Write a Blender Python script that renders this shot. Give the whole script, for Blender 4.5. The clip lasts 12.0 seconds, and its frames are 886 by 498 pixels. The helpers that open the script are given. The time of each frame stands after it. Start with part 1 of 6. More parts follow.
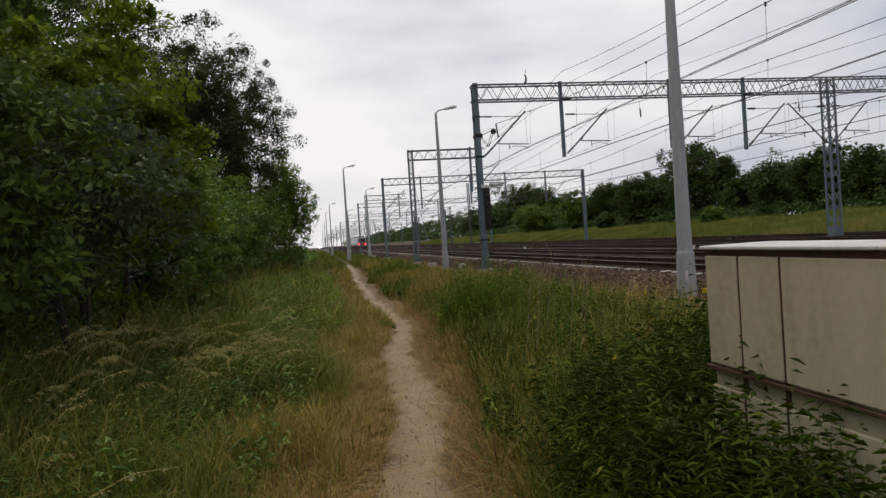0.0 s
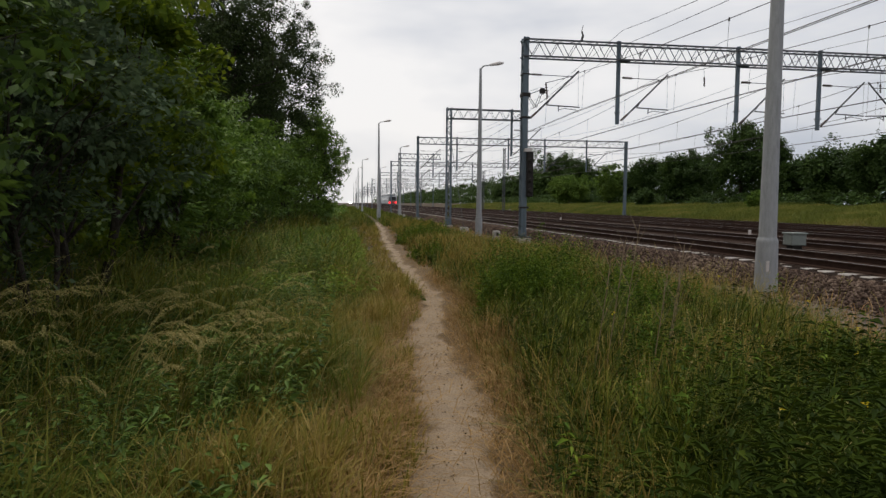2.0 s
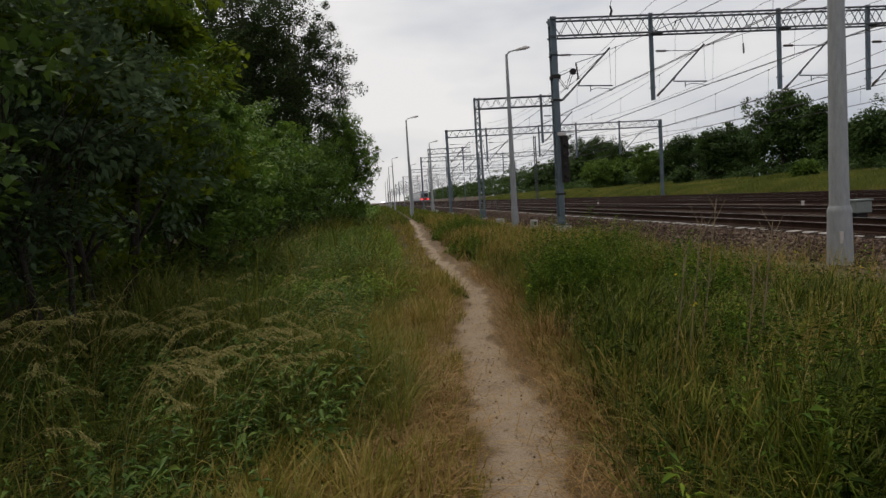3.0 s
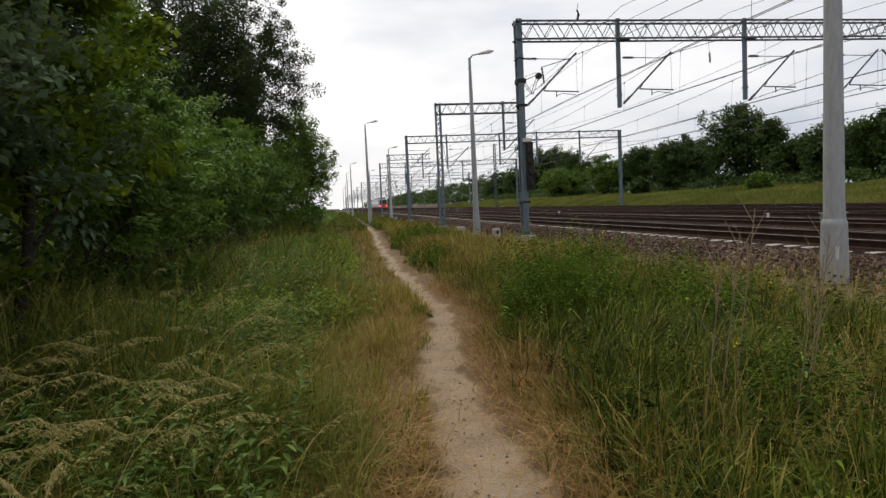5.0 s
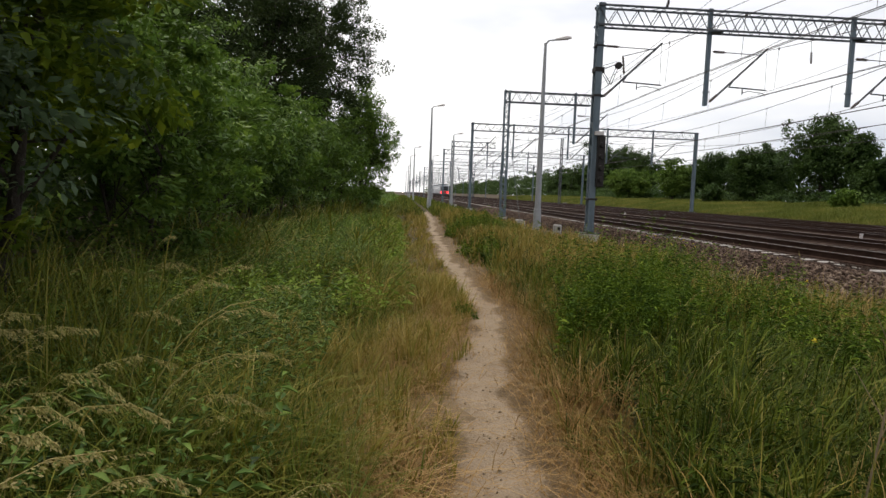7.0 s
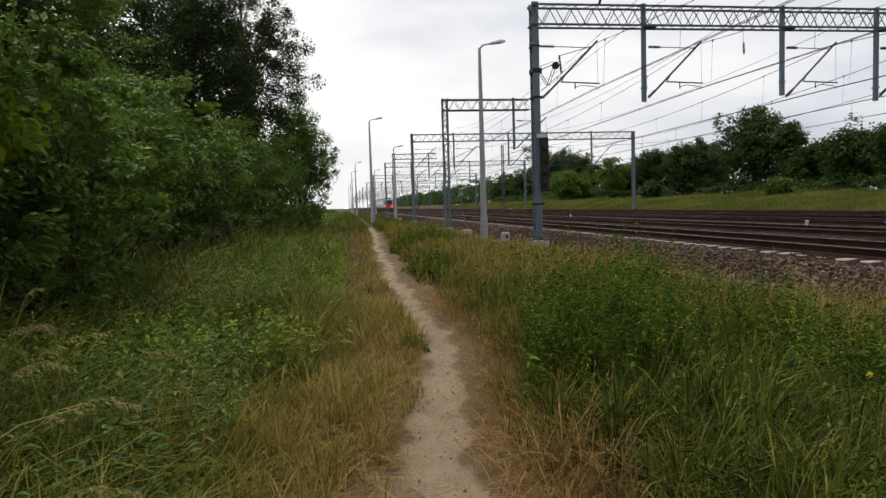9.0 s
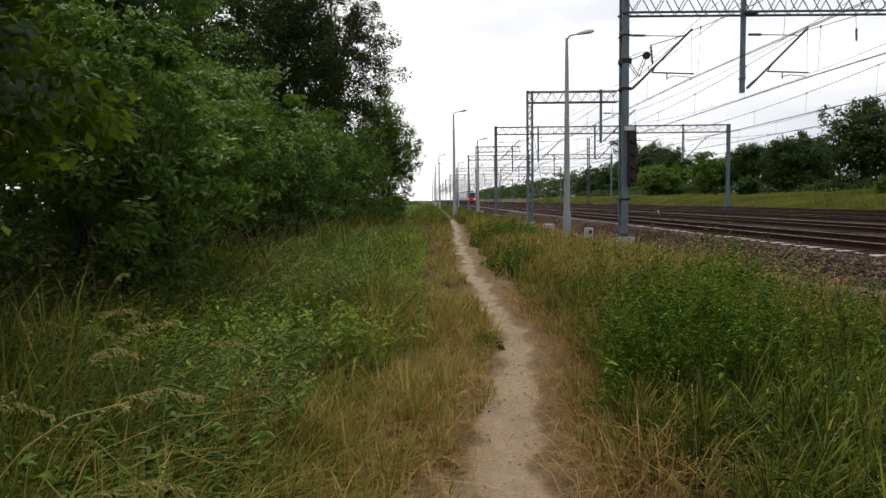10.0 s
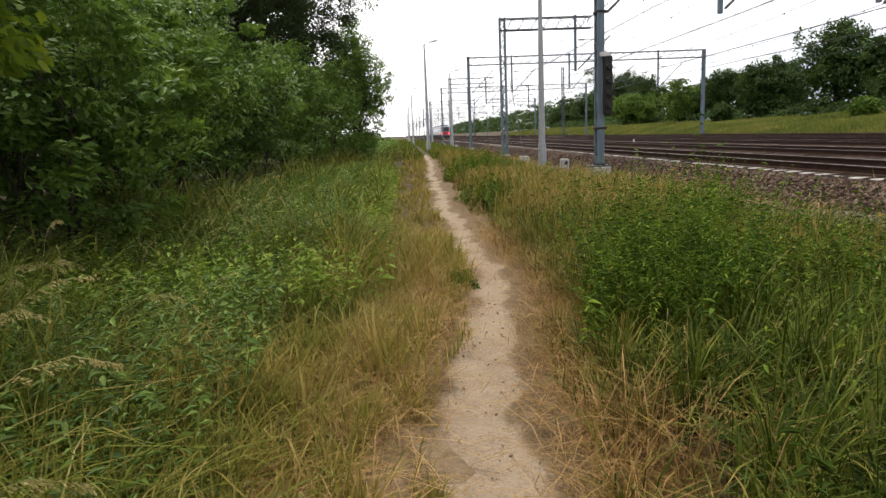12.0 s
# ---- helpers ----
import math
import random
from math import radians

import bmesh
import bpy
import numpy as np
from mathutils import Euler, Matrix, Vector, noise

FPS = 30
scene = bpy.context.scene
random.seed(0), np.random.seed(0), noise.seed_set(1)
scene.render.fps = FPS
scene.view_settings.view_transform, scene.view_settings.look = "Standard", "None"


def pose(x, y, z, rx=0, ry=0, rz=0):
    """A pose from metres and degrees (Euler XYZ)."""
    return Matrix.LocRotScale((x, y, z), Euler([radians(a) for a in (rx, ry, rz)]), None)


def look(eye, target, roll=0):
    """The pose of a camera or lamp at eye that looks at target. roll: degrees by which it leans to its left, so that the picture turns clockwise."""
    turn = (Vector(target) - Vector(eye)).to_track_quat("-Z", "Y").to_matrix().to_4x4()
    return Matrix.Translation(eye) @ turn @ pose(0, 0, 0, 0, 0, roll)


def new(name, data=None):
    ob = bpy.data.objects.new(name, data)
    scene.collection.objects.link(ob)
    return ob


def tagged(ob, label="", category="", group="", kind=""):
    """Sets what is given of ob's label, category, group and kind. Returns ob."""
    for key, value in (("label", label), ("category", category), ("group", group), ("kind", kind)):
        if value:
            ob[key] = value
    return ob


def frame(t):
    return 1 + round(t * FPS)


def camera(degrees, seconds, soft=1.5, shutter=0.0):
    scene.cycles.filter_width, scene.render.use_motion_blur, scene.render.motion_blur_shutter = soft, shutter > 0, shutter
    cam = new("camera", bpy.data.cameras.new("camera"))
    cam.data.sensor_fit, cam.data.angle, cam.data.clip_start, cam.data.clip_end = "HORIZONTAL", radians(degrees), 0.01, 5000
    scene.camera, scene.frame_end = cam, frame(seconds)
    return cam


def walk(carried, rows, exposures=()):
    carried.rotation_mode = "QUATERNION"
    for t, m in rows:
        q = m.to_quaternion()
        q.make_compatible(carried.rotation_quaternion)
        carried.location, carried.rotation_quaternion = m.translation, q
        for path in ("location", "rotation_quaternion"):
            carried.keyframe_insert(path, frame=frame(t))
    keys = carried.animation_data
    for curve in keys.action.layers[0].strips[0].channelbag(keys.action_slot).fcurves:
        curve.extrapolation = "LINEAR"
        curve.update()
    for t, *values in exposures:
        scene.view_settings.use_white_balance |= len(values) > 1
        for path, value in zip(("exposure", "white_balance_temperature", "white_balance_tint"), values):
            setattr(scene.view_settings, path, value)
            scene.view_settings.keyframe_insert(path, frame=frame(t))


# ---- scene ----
cam = camera(67.7, 12.0, soft=1.45)
PATH = [
    (0.0, pose(-0.001, 0.000, 1.779, 89.15, 3.81, -11.01)),
    (0.5, pose(-0.000, 0.552, 1.766, 88.12, 1.79, -9.27)),
    (1.0, pose(0.033, 1.086, 1.801, 88.33, 3.90, -6.13)),
    (1.5, pose(0.071, 1.406, 1.800, 88.09, 5.69, -9.51)),
    (2.0, pose(0.099, 1.779, 1.759, 86.06, -0.49, -8.38)),
    (2.5, pose(0.109, 2.191, 1.740, 84.07, 2.26, -9.98)),
    (3.0, pose(0.112, 2.521, 1.717, 85.65, 3.56, -5.60)),
    (3.5, pose(0.187, 3.007, 1.743, 86.34, 0.71, -11.53)),
    (3.7, pose(0.165, 3.090, 1.726, 85.56, 2.33, -10.83)),
    (5.3, pose(0.195, 3.915, 1.704, 86.55, 2.72, -8.02)),
    (5.5, pose(0.232, 4.020, 1.703, 87.45, 2.32, -4.61)),
    (6.0, pose(0.309, 4.425, 1.677, 83.04, -0.49, -9.75)),
    (6.5, pose(0.359, 4.720, 1.637, 84.64, 0.34, -10.91)),
    (7.0, pose(0.424, 4.964, 1.642, 85.17, -2.09, -3.87)),
    (7.5, pose(0.435, 5.427, 1.676, 90.90, 2.91, -8.15)),
    (7.7, pose(0.448, 5.520, 1.667, 86.51, 2.61, -9.82)),
    (9.3, pose(0.620, 6.200, 1.680, 86.05, 1.03, -7.66)),
    (9.5, pose(0.629, 6.245, 1.685, 85.76, 1.17, -4.52)),
    (10.0, pose(0.673, 6.247, 1.679, 85.77, 0.84, -1.50)),
    (10.5, pose(0.695, 6.235, 1.700, 87.41, 2.81, -1.03)),
    (11.0, pose(0.703, 6.223, 1.685, 86.10, 1.76, -3.28)),
    (11.5, pose(0.736, 6.427, 1.650, 81.88, 3.47, 1.55)),
    (12.0, pose(0.758, 6.680, 1.629, 80.16, 2.37, -3.72)),
]
EXPOSURES = [(0.0, -0.36), (0.5, -0.24), (1.0, -0.08), (1.5, -0.14), (2.0, -0.35), (2.5, -0.42), (3.0, -0.5), (3.5, 0.04), (3.7, -0.2), (5.3, -0.12), (5.5, -0.18), (6.0, 0.12), (6.5, -0.14), (7.0, 0.05), (7.5, -0.24), (7.7, -0.72), (9.3, -0.1), (9.5, -0.1), (10.0, 0.02), (10.5, 0.08), (11.5, 0.0), (12.0, 0.6)]
EXPOSURES = [(t, stops - 0.05, 6620, 10) for t, stops in EXPOSURES]
walk(cam, PATH, EXPOSURES)

# ---------------------------------------------------------------- sky and sun
world = bpy.data.worlds.new("overcast_sky")
scene.world = world
world.use_nodes = True
wn, wl = world.node_tree.nodes, world.node_tree.links
wn.clear()
w_out = wn.new("ShaderNodeOutputWorld")
w_bg = wn.new("ShaderNodeBackground")
w_sky = wn.new("ShaderNodeTexSky")
w_sky.sky_type = "NISHITA"
w_sky.sun_disc = False
w_sky.sun_elevation = radians(68)
w_sky.sun_rotation = radians(-30)
w_sky.dust_density = 4.0
w_skyd = wn.new("ShaderNodeVectorMath")
w_skyd.operation = "SCALE"
w_skyd.inputs["Scale"].default_value = 0.10
w_tc = wn.new("ShaderNodeTexCoord")
w_map = wn.new("ShaderNodeMapping")
w_map.inputs["Scale"].default_value = (1.0, 1.0, 3.2)
w_noise = wn.new("ShaderNodeTexNoise")
w_noise.inputs["Scale"].default_value = 1.6
w_noise.inputs["Detail"].default_value = 5.0
w_noise.inputs["Roughness"].default_value = 0.52
w_ramp = wn.new("ShaderNodeValToRGB")
w_ramp.color_ramp.elements[0].position = 0.36
w_ramp.color_ramp.elements[0].color = (0.60, 0.645, 0.735, 1)
w_ramp.color_ramp.elements[1].position = 0.60
w_ramp.color_ramp.elements[1].color = (1.07, 1.06, 1.06, 1)
w_mix = wn.new("ShaderNodeMixRGB")
w_mix.inputs["Fac"].default_value = 0.88
wl.new(w_tc.outputs["Generated"], w_map.inputs["Vector"])
wl.new(w_map.outputs["Vector"], w_noise.inputs["Vector"])
w_sep = wn.new("ShaderNodeSeparateXYZ")
wl.new(w_tc.outputs["Generated"], w_sep.inputs[0])
w_side = wn.new("ShaderNodeMath")
w_side.operation = "MULTIPLY_ADD"
w_side.inputs[1].default_value = -0.22
wl.new(w_sep.outputs["X"], w_side.inputs[0])
wl.new(w_noise.outputs["Fac"], w_side.inputs[2])
wl.new(w_side.outputs[0], w_ramp.inputs["Fac"])
wl.new(w_sky.outputs["Color"], w_skyd.inputs[0])
wl.new(w_skyd.outputs["Vector"], w_mix.inputs["Color1"])
wl.new(w_ramp.outputs["Color"], w_mix.inputs["Color2"])
wl.new(w_mix.outputs["Color"], w_bg.inputs["Color"])
w_bg.inputs["Strength"].default_value = 1.22
wl.new(w_bg.outputs["Background"], w_out.inputs["Surface"])

sun = new("sun", bpy.data.lights.new("sun", "SUN"))
sun.data.energy = 1.5
sun.data.angle = radians(12)
sun.data.color = (1.0, 0.955, 0.86)
sun.matrix_world = look((-8, 14, 40), (0, 0, 0))

# ---------------------------------------------------------------- materials
def mat_base(name, rough=0.8, metal=0.0, spec=0.3):
    m = bpy.data.materials.new(name)
    m.use_nodes = True
    nt = m.node_tree
    b = nt.nodes["Principled BSDF"]
    b.inputs["Roughness"].default_value = rough
    b.inputs["Metallic"].default_value = metal
    b.inputs["Specular IOR Level"].default_value = spec
    return m, nt, b


def ramp_node(nt, stops):
    r = nt.nodes.new("ShaderNodeValToRGB")
    e = r.color_ramp.elements
    while len(e) < len(stops):
        e.new(0.5)
    for k, (p, c) in enumerate(stops):
        e[k].position = p
        e[k].color = (*c, 1)
    return r


def noise_node(nt, scale, detail=4.0, rough=0.55, coords="Object", stretch=None):
    tc = nt.nodes.new("ShaderNodeTexCoord")
    n = nt.nodes.new("ShaderNodeTexNoise")
    n.inputs["Scale"].default_value = scale
    n.inputs["Detail"].default_value = detail
    n.inputs["Roughness"].default_value = rough
    if stretch:
        mp = nt.nodes.new("ShaderNodeMapping")
        mp.inputs["Scale"].default_value = stretch
        nt.links.new(tc.outputs[coords], mp.inputs["Vector"])
        nt.links.new(mp.outputs["Vector"], n.inputs["Vector"])
    else:
        nt.links.new(tc.outputs[coords], n.inputs["Vector"])
    return n


def add_bump(nt, b, height, strength=0.4, dist=0.02):
    bp = nt.nodes.new("ShaderNodeBump")
    bp.inputs["Strength"].default_value = strength
    bp.inputs["Distance"].default_value = dist
    nt.links.new(height, bp.inputs["Height"])
    nt.links.new(bp.outputs["Normal"], b.inputs["Normal"])


def surface(name, stops, scale=6.0, fine=60.0, rough=0.8, metal=0.0, spec=0.3, bump=0.3, dist=0.01, stretch=None, rand=0.0):
    """Two scales of noise through one colour ramp, with relief."""
    m, nt, b = mat_base(name, rough, metal, spec)
    n1 = noise_node(nt, scale, 5.0, 0.6, stretch=stretch)
    n2 = noise_node(nt, fine, 3.0, 0.6)
    mx = nt.nodes.new("ShaderNodeMath")
    mx.operation = "MULTIPLY_ADD"
    mx.inputs[1].default_value = 0.35
    nt.links.new(n2.outputs["Fac"], mx.inputs[0])
    sc = nt.nodes.new("ShaderNodeMath")
    sc.operation = "MULTIPLY"
    sc.inputs[1].default_value = 0.65
    nt.links.new(n1.outputs["Fac"], sc.inputs[0])
    nt.links.new(sc.outputs[0], mx.inputs[2])
    fac = mx.outputs[0]
    if rand:
        oi = nt.nodes.new("ShaderNodeObjectInfo")
        ad = nt.nodes.new("ShaderNodeMath")
        ad.operation = "MULTIPLY_ADD"
        ad.inputs[1].default_value = rand
        nt.links.new(oi.outputs["Random"], ad.inputs[0])
        nt.links.new(fac, ad.inputs[2])
        sb = nt.nodes.new("ShaderNodeMath")
        sb.operation = "SUBTRACT"
        sb.inputs[1].default_value = rand * 0.5
        nt.links.new(ad.outputs[0], sb.inputs[0])
        fac = sb.outputs[0]
    r = ramp_node(nt, stops)
    nt.links.new(fac, r.inputs["Fac"])
    nt.links.new(r.outputs["Color"], b.inputs["Base Color"])
    if bump:
        add_bump(nt, b, n2.outputs["Fac"], bump, dist)
    return m


def foliage(name, stops, transl=0.35, rough=0.6, spec=0.14, patch=0.35, patch_scale=0.7):
    """Leaf or blade colour, different from leaf to leaf and from patch to patch."""
    m, nt, b = mat_base(name, rough, 0.0, spec)
    g = nt.nodes.new("ShaderNodeNewGeometry")
    n = noise_node(nt, patch_scale, 2.0, 0.5)
    a = nt.nodes.new("ShaderNodeMath")
    a.operation = "MULTIPLY"
    a.inputs[1].default_value = 1.0 - patch
    nt.links.new(g.outputs["Random Per Island"], a.inputs[0])
    st = nt.nodes.new("ShaderNodeMapRange")
    st.inputs["From Min"].default_value = 0.3
    st.inputs["From Max"].default_value = 0.7
    nt.links.new(n.outputs["Fac"], st.inputs["Value"])
    c = nt.nodes.new("ShaderNodeMath")
    c.operation = "MULTIPLY_ADD"
    c.inputs[1].default_value = patch
    nt.links.new(st.outputs["Result"], c.inputs[0])
    nt.links.new(a.outputs[0], c.inputs[2])
    r = ramp_node(nt, stops)
    nt.links.new(c.outputs[0], r.inputs["Fac"])
    nt.links.new(r.outputs["Color"], b.inputs["Base Color"])
    t = nt.nodes.new("ShaderNodeBsdfTranslucent")
    nt.links.new(r.outputs["Color"], t.inputs["Color"])
    mx = nt.nodes.new("ShaderNodeMixShader")
    mx.inputs["Fac"].default_value = transl
    out = nt.nodes["Material Output"]
    nt.links.new(b.outputs[0], mx.inputs[1])
    nt.links.new(t.outputs[0], mx.inputs[2])
    nt.links.new(mx.outputs[0], out.inputs["Surface"])
    return m


def path_material():
    """Pale sand where the path is worn, brown trampled earth where it is not."""
    m, nt, b = mat_base("trodden_sand", 0.95)
    n1, n2, n3 = noise_node(nt, 2.6, 5.0, 0.6), noise_node(nt, 55.0, 3.0, 0.6), noise_node(nt, 20.0, 6.0, 0.75)
    at = nt.nodes.new("ShaderNodeAttribute")
    at.attribute_name = "worn"
    ad = nt.nodes.new("ShaderNodeMath")
    ad.operation = "MULTIPLY_ADD"
    ad.inputs[1].default_value = 1.5
    nt.links.new(n3.outputs["Fac"], ad.inputs[0])
    nt.links.new(at.outputs["Fac"], ad.inputs[2])
    mr = nt.nodes.new("ShaderNodeMapRange")
    mr.inputs["From Min"].default_value = 0.98
    mr.inputs["From Max"].default_value = 1.5
    nt.links.new(ad.outputs[0], mr.inputs["Value"])
    mx = nt.nodes.new("ShaderNodeMath")
    mx.operation = "MULTIPLY_ADD"
    mx.inputs[1].default_value = 0.5
    hf = nt.nodes.new("ShaderNodeMath")
    hf.operation = "MULTIPLY"
    hf.inputs[1].default_value = 0.5
    nt.links.new(n2.outputs["Fac"], hf.inputs[0])
    nt.links.new(n1.outputs["Fac"], mx.inputs[0])
    nt.links.new(hf.outputs[0], mx.inputs[2])
    sand = ramp_node(nt, [(0.3, (0.20, 0.142, 0.088)), (0.47, (0.32, 0.238, 0.157)), (0.7, (0.43, 0.335, 0.235))])
    earth = ramp_node(nt, [(0.33, (0.075, 0.048, 0.024)), (0.48, (0.155, 0.104, 0.055)), (0.7, (0.27, 0.195, 0.118))])
    nt.links.new(mx.outputs[0], sand.inputs["Fac"])
    nt.links.new(mx.outputs[0], earth.inputs["Fac"])
    mixer = nt.nodes.new("ShaderNodeMixRGB")
    nt.links.new(mr.outputs["Result"], mixer.inputs["Fac"])
    nt.links.new(earth.outputs["Color"], mixer.inputs["Color1"])
    nt.links.new(sand.outputs["Color"], mixer.inputs["Color2"])
    nt.links.new(mixer.outputs["Color"], b.inputs["Base Color"])
    add_bump(nt, b, n2.outputs["Fac"], 0.9, 0.025)
    return m


M_PATH = path_material()
M_TRODDEN = surface("trampled_earth", [(0.3, (0.12, 0.080, 0.042)), (0.48, (0.235, 0.165, 0.096)), (0.75, (0.35, 0.262, 0.165))], 3.5, 55.0, 0.95, bump=0.9, dist=0.02)
M_GRAVEL = surface("dusty_gravel", [(0.3, (0.06, 0.043, 0.031)), (0.5, (0.112, 0.085, 0.065)), (0.75, (0.185, 0.15, 0.12))], 3.5, 45.0, 0.95, bump=0.9, dist=0.02)
M_SOIL = surface("verge_soil", [(0.3, (0.028, 0.020, 0.010)), (0.5, (0.06, 0.042, 0.020)), (0.75, (0.11, 0.078, 0.038))], 1.3, 30.0, 0.95, bump=0.8, dist=0.03)
M_BALLAST = surface("ballast_bed", [(0.3, (0.014, 0.009, 0.007)), (0.5, (0.030, 0.020, 0.015)), (0.75, (0.058, 0.040, 0.030))], 5.0, 26.0, 0.95, spec=0.04, bump=1.0, dist=0.05)
M_CONC = surface("weathered_concrete", [(0.3, (0.22, 0.21, 0.19)), (0.55, (0.38, 0.365, 0.34)), (0.8, (0.5, 0.485, 0.455))], 3.0, 45.0, 0.9, bump=0.35, rand=0.12)
def stained_sleeper(name, clean):
    m, nt, b = mat_base(name, 0.9, 0.0, 0.06)
    n = noise_node(nt, 14.0, 4.0, 0.6)
    tc = nt.nodes.new("ShaderNodeTexCoord")
    sp = nt.nodes.new("ShaderNodeSeparateXYZ")
    nt.links.new(tc.outputs["Object"], sp.inputs[0])
    ab = nt.nodes.new("ShaderNodeMath")
    ab.operation = "ABSOLUTE"
    nt.links.new(sp.outputs["X"], ab.inputs[0])
    ad = nt.nodes.new("ShaderNodeMath")
    ad.operation = "MULTIPLY_ADD"
    ad.inputs[1].default_value = 0.5
    nt.links.new(n.outputs["Fac"], ad.inputs[0])
    nt.links.new(ab.outputs[0], ad.inputs[2])
    mr = nt.nodes.new("ShaderNodeMapRange")
    mr.inputs["From Min"].default_value = 1.12
    mr.inputs["From Max"].default_value = 1.38
    nt.links.new(ad.outputs[0], mr.inputs["Value"])
    r = ramp_node(nt, [(0.0, (0.045, 0.030, 0.024)), (0.5, (0.15, 0.115, 0.095)), (1.0, clean)])
    nt.links.new(mr.outputs["Result"], r.inputs["Fac"])
    nt.links.new(r.outputs["Color"], b.inputs["Base Color"])
    add_bump(nt, b, n.outputs["Fac"], 0.3, 0.01)
    return m


M_SLEEPER_NEAR = stained_sleeper("stained_sleeper", (0.40, 0.37, 0.345))
M_SLEEPER_FAR = stained_sleeper("rusty_sleeper", (0.11, 0.08, 0.065))
M_RUST = surface("rusty_rail_web", [(0.3, (0.022, 0.013, 0.010)), (0.6, (0.055, 0.032, 0.024)), (0.8, (0.09, 0.055, 0.04))], 4.0, 60.0, 0.8, spec=0.05, bump=0.4)
M_RAILTOP = surface("worn_rail_head", [(0.3, (0.11, 0.085, 0.072)), (0.6, (0.18, 0.145, 0.125)), (0.8, (0.30, 0.27, 0.25))], 3.0, 40.0, 0.35, metal=0.6, bump=0.05)
M_BLUE = surface("blue_grey_mast_paint", [(0.3, (0.065, 0.09, 0.11)), (0.55, (0.115, 0.15, 0.178)), (0.8, (0.165, 0.205, 0.235))], 2.0, 35.0, 0.6, bump=0.1, stretch=(3, 3, 0.6))
M_STEEL = surface("dull_galvanised_steel", [(0.3, (0.045, 0.05, 0.058)), (0.6, (0.09, 0.097, 0.107)), (0.8, (0.14, 0.148, 0.16))], 3.0, 50.0, 0.6, metal=0.3, bump=0.05)
M_WIRE = surface("copper_wire_dark", [(0.3, (0.045, 0.04, 0.038)), (0.7, (0.09, 0.08, 0.075))], 3.0, 20.0, 0.6, metal=0.3, bump=0.0)
M_POLE = surface("light_grey_pole", [(0.3, (0.235, 0.242, 0.25)), (0.5, (0.31, 0.318, 0.327)), (0.65, (0.36, 0.366, 0.374)), (0.8, (0.44, 0.446, 0.452))], 5.0, 70.0, 0.75, bump=0.2, stretch=(4, 4, 0.8))
M_DARK = surface("dark_signal_housing", [(0.3, (0.012, 0.010, 0.009)), (0.7, (0.03, 0.025, 0.023))], 4.0, 30.0, 0.7, bump=0.1)
M_INSUL = surface("brown_porcelain", [(0.3, (0.03, 0.018, 0.013)), (0.7, (0.07, 0.04, 0.03))], 5.0, 30.0, 0.3, spec=0.5, bump=0.0)
M_CREAM = surface("cream_sheet_paint", [(0.25, (0.28, 0.235, 0.15)), (0.5, (0.43, 0.37, 0.26)), (0.8, (0.52, 0.46, 0.34))], 1.4, 24.0, 0.65, bump=0.1, stretch=(2.5, 2.5, 0.4))
M_LID = surface("pale_lid_paint", [(0.3, (0.42, 0.38, 0.36)), (0.6, (0.60, 0.56, 0.54)), (0.8, (0.68, 0.64, 0.62))], 2.0, 30.0, 0.6, bump=0.1)
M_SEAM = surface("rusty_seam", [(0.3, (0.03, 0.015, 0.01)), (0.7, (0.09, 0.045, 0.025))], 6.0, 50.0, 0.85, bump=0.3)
M_GREENBOX = surface("green_grey_box_paint", [(0.3, (0.16, 0.18, 0.165)), (0.7, (0.24, 0.26, 0.245))], 3.0, 30.0, 0.7, bump=0.1)
M_BARK = surface("bark", [(0.3, (0.02, 0.016, 0.012)), (0.55, (0.06, 0.048, 0.038)), (0.8, (0.12, 0.1, 0.085))], 5.0, 28.0, 0.95, bump=0.9, dist=0.03, stretch=(3, 3, 0.5))
M_STEM = surface("dry_stem", [(0.3, (0.16, 0.115, 0.07)), (0.7, (0.30, 0.235, 0.15))], 8.0, 50.0, 0.9, bump=0.1)
M_LITTER = surface("white_litter_film", [(0.3, (0.6, 0.6, 0.6)), (0.7, (0.8, 0.8, 0.8))], 8.0, 50.0, 0.5, bump=0.1)
M_RED = surface("red_train_paint", [(0.3, (0.28, 0.025, 0.025)), (0.7, (0.36, 0.03, 0.03))], 2.0, 20.0, 0.4, spec=0.5, bump=0.0)
M_TRAINGREY = surface("grey_train_paint", [(0.3, (0.26, 0.28, 0.31)), (0.7, (0.36, 0.38, 0.41))], 2.0, 20.0, 0.5, spec=0.5, bump=0.0)
M_GLASSDARK = surface("train_window_glass", [(0.3, (0.01, 0.012, 0.015)), (0.7, (0.02, 0.022, 0.026))], 2.0, 20.0, 0.1, spec=0.6, bump=0.0)
M_STONE = foliage("ballast_stone", [(0.0, (0.024, 0.014, 0.010)), (0.4, (0.062, 0.038, 0.027)), (0.7, (0.115, 0.077, 0.056)), (1.0, (0.24, 0.18, 0.135))], 0.0, 0.95, 0.2, 0.25, 0.8)
M_DARKSTONE = foliage("rust_stained_stone", [(0.0, (0.015, 0.009, 0.006)), (0.5, (0.036, 0.023, 0.016)), (1.0, (0.07, 0.046, 0.034))], 0.0, 0.95, 0.04, 0.25, 0.8)

M_PEBBLE = foliage("path_pebble", [(0.0, (0.09, 0.06, 0.035)), (0.4, (0.20, 0.145, 0.095)), (1.0, (0.40, 0.32, 0.24))], 0.0, 0.95, 0.2, 0.25, 0.8)


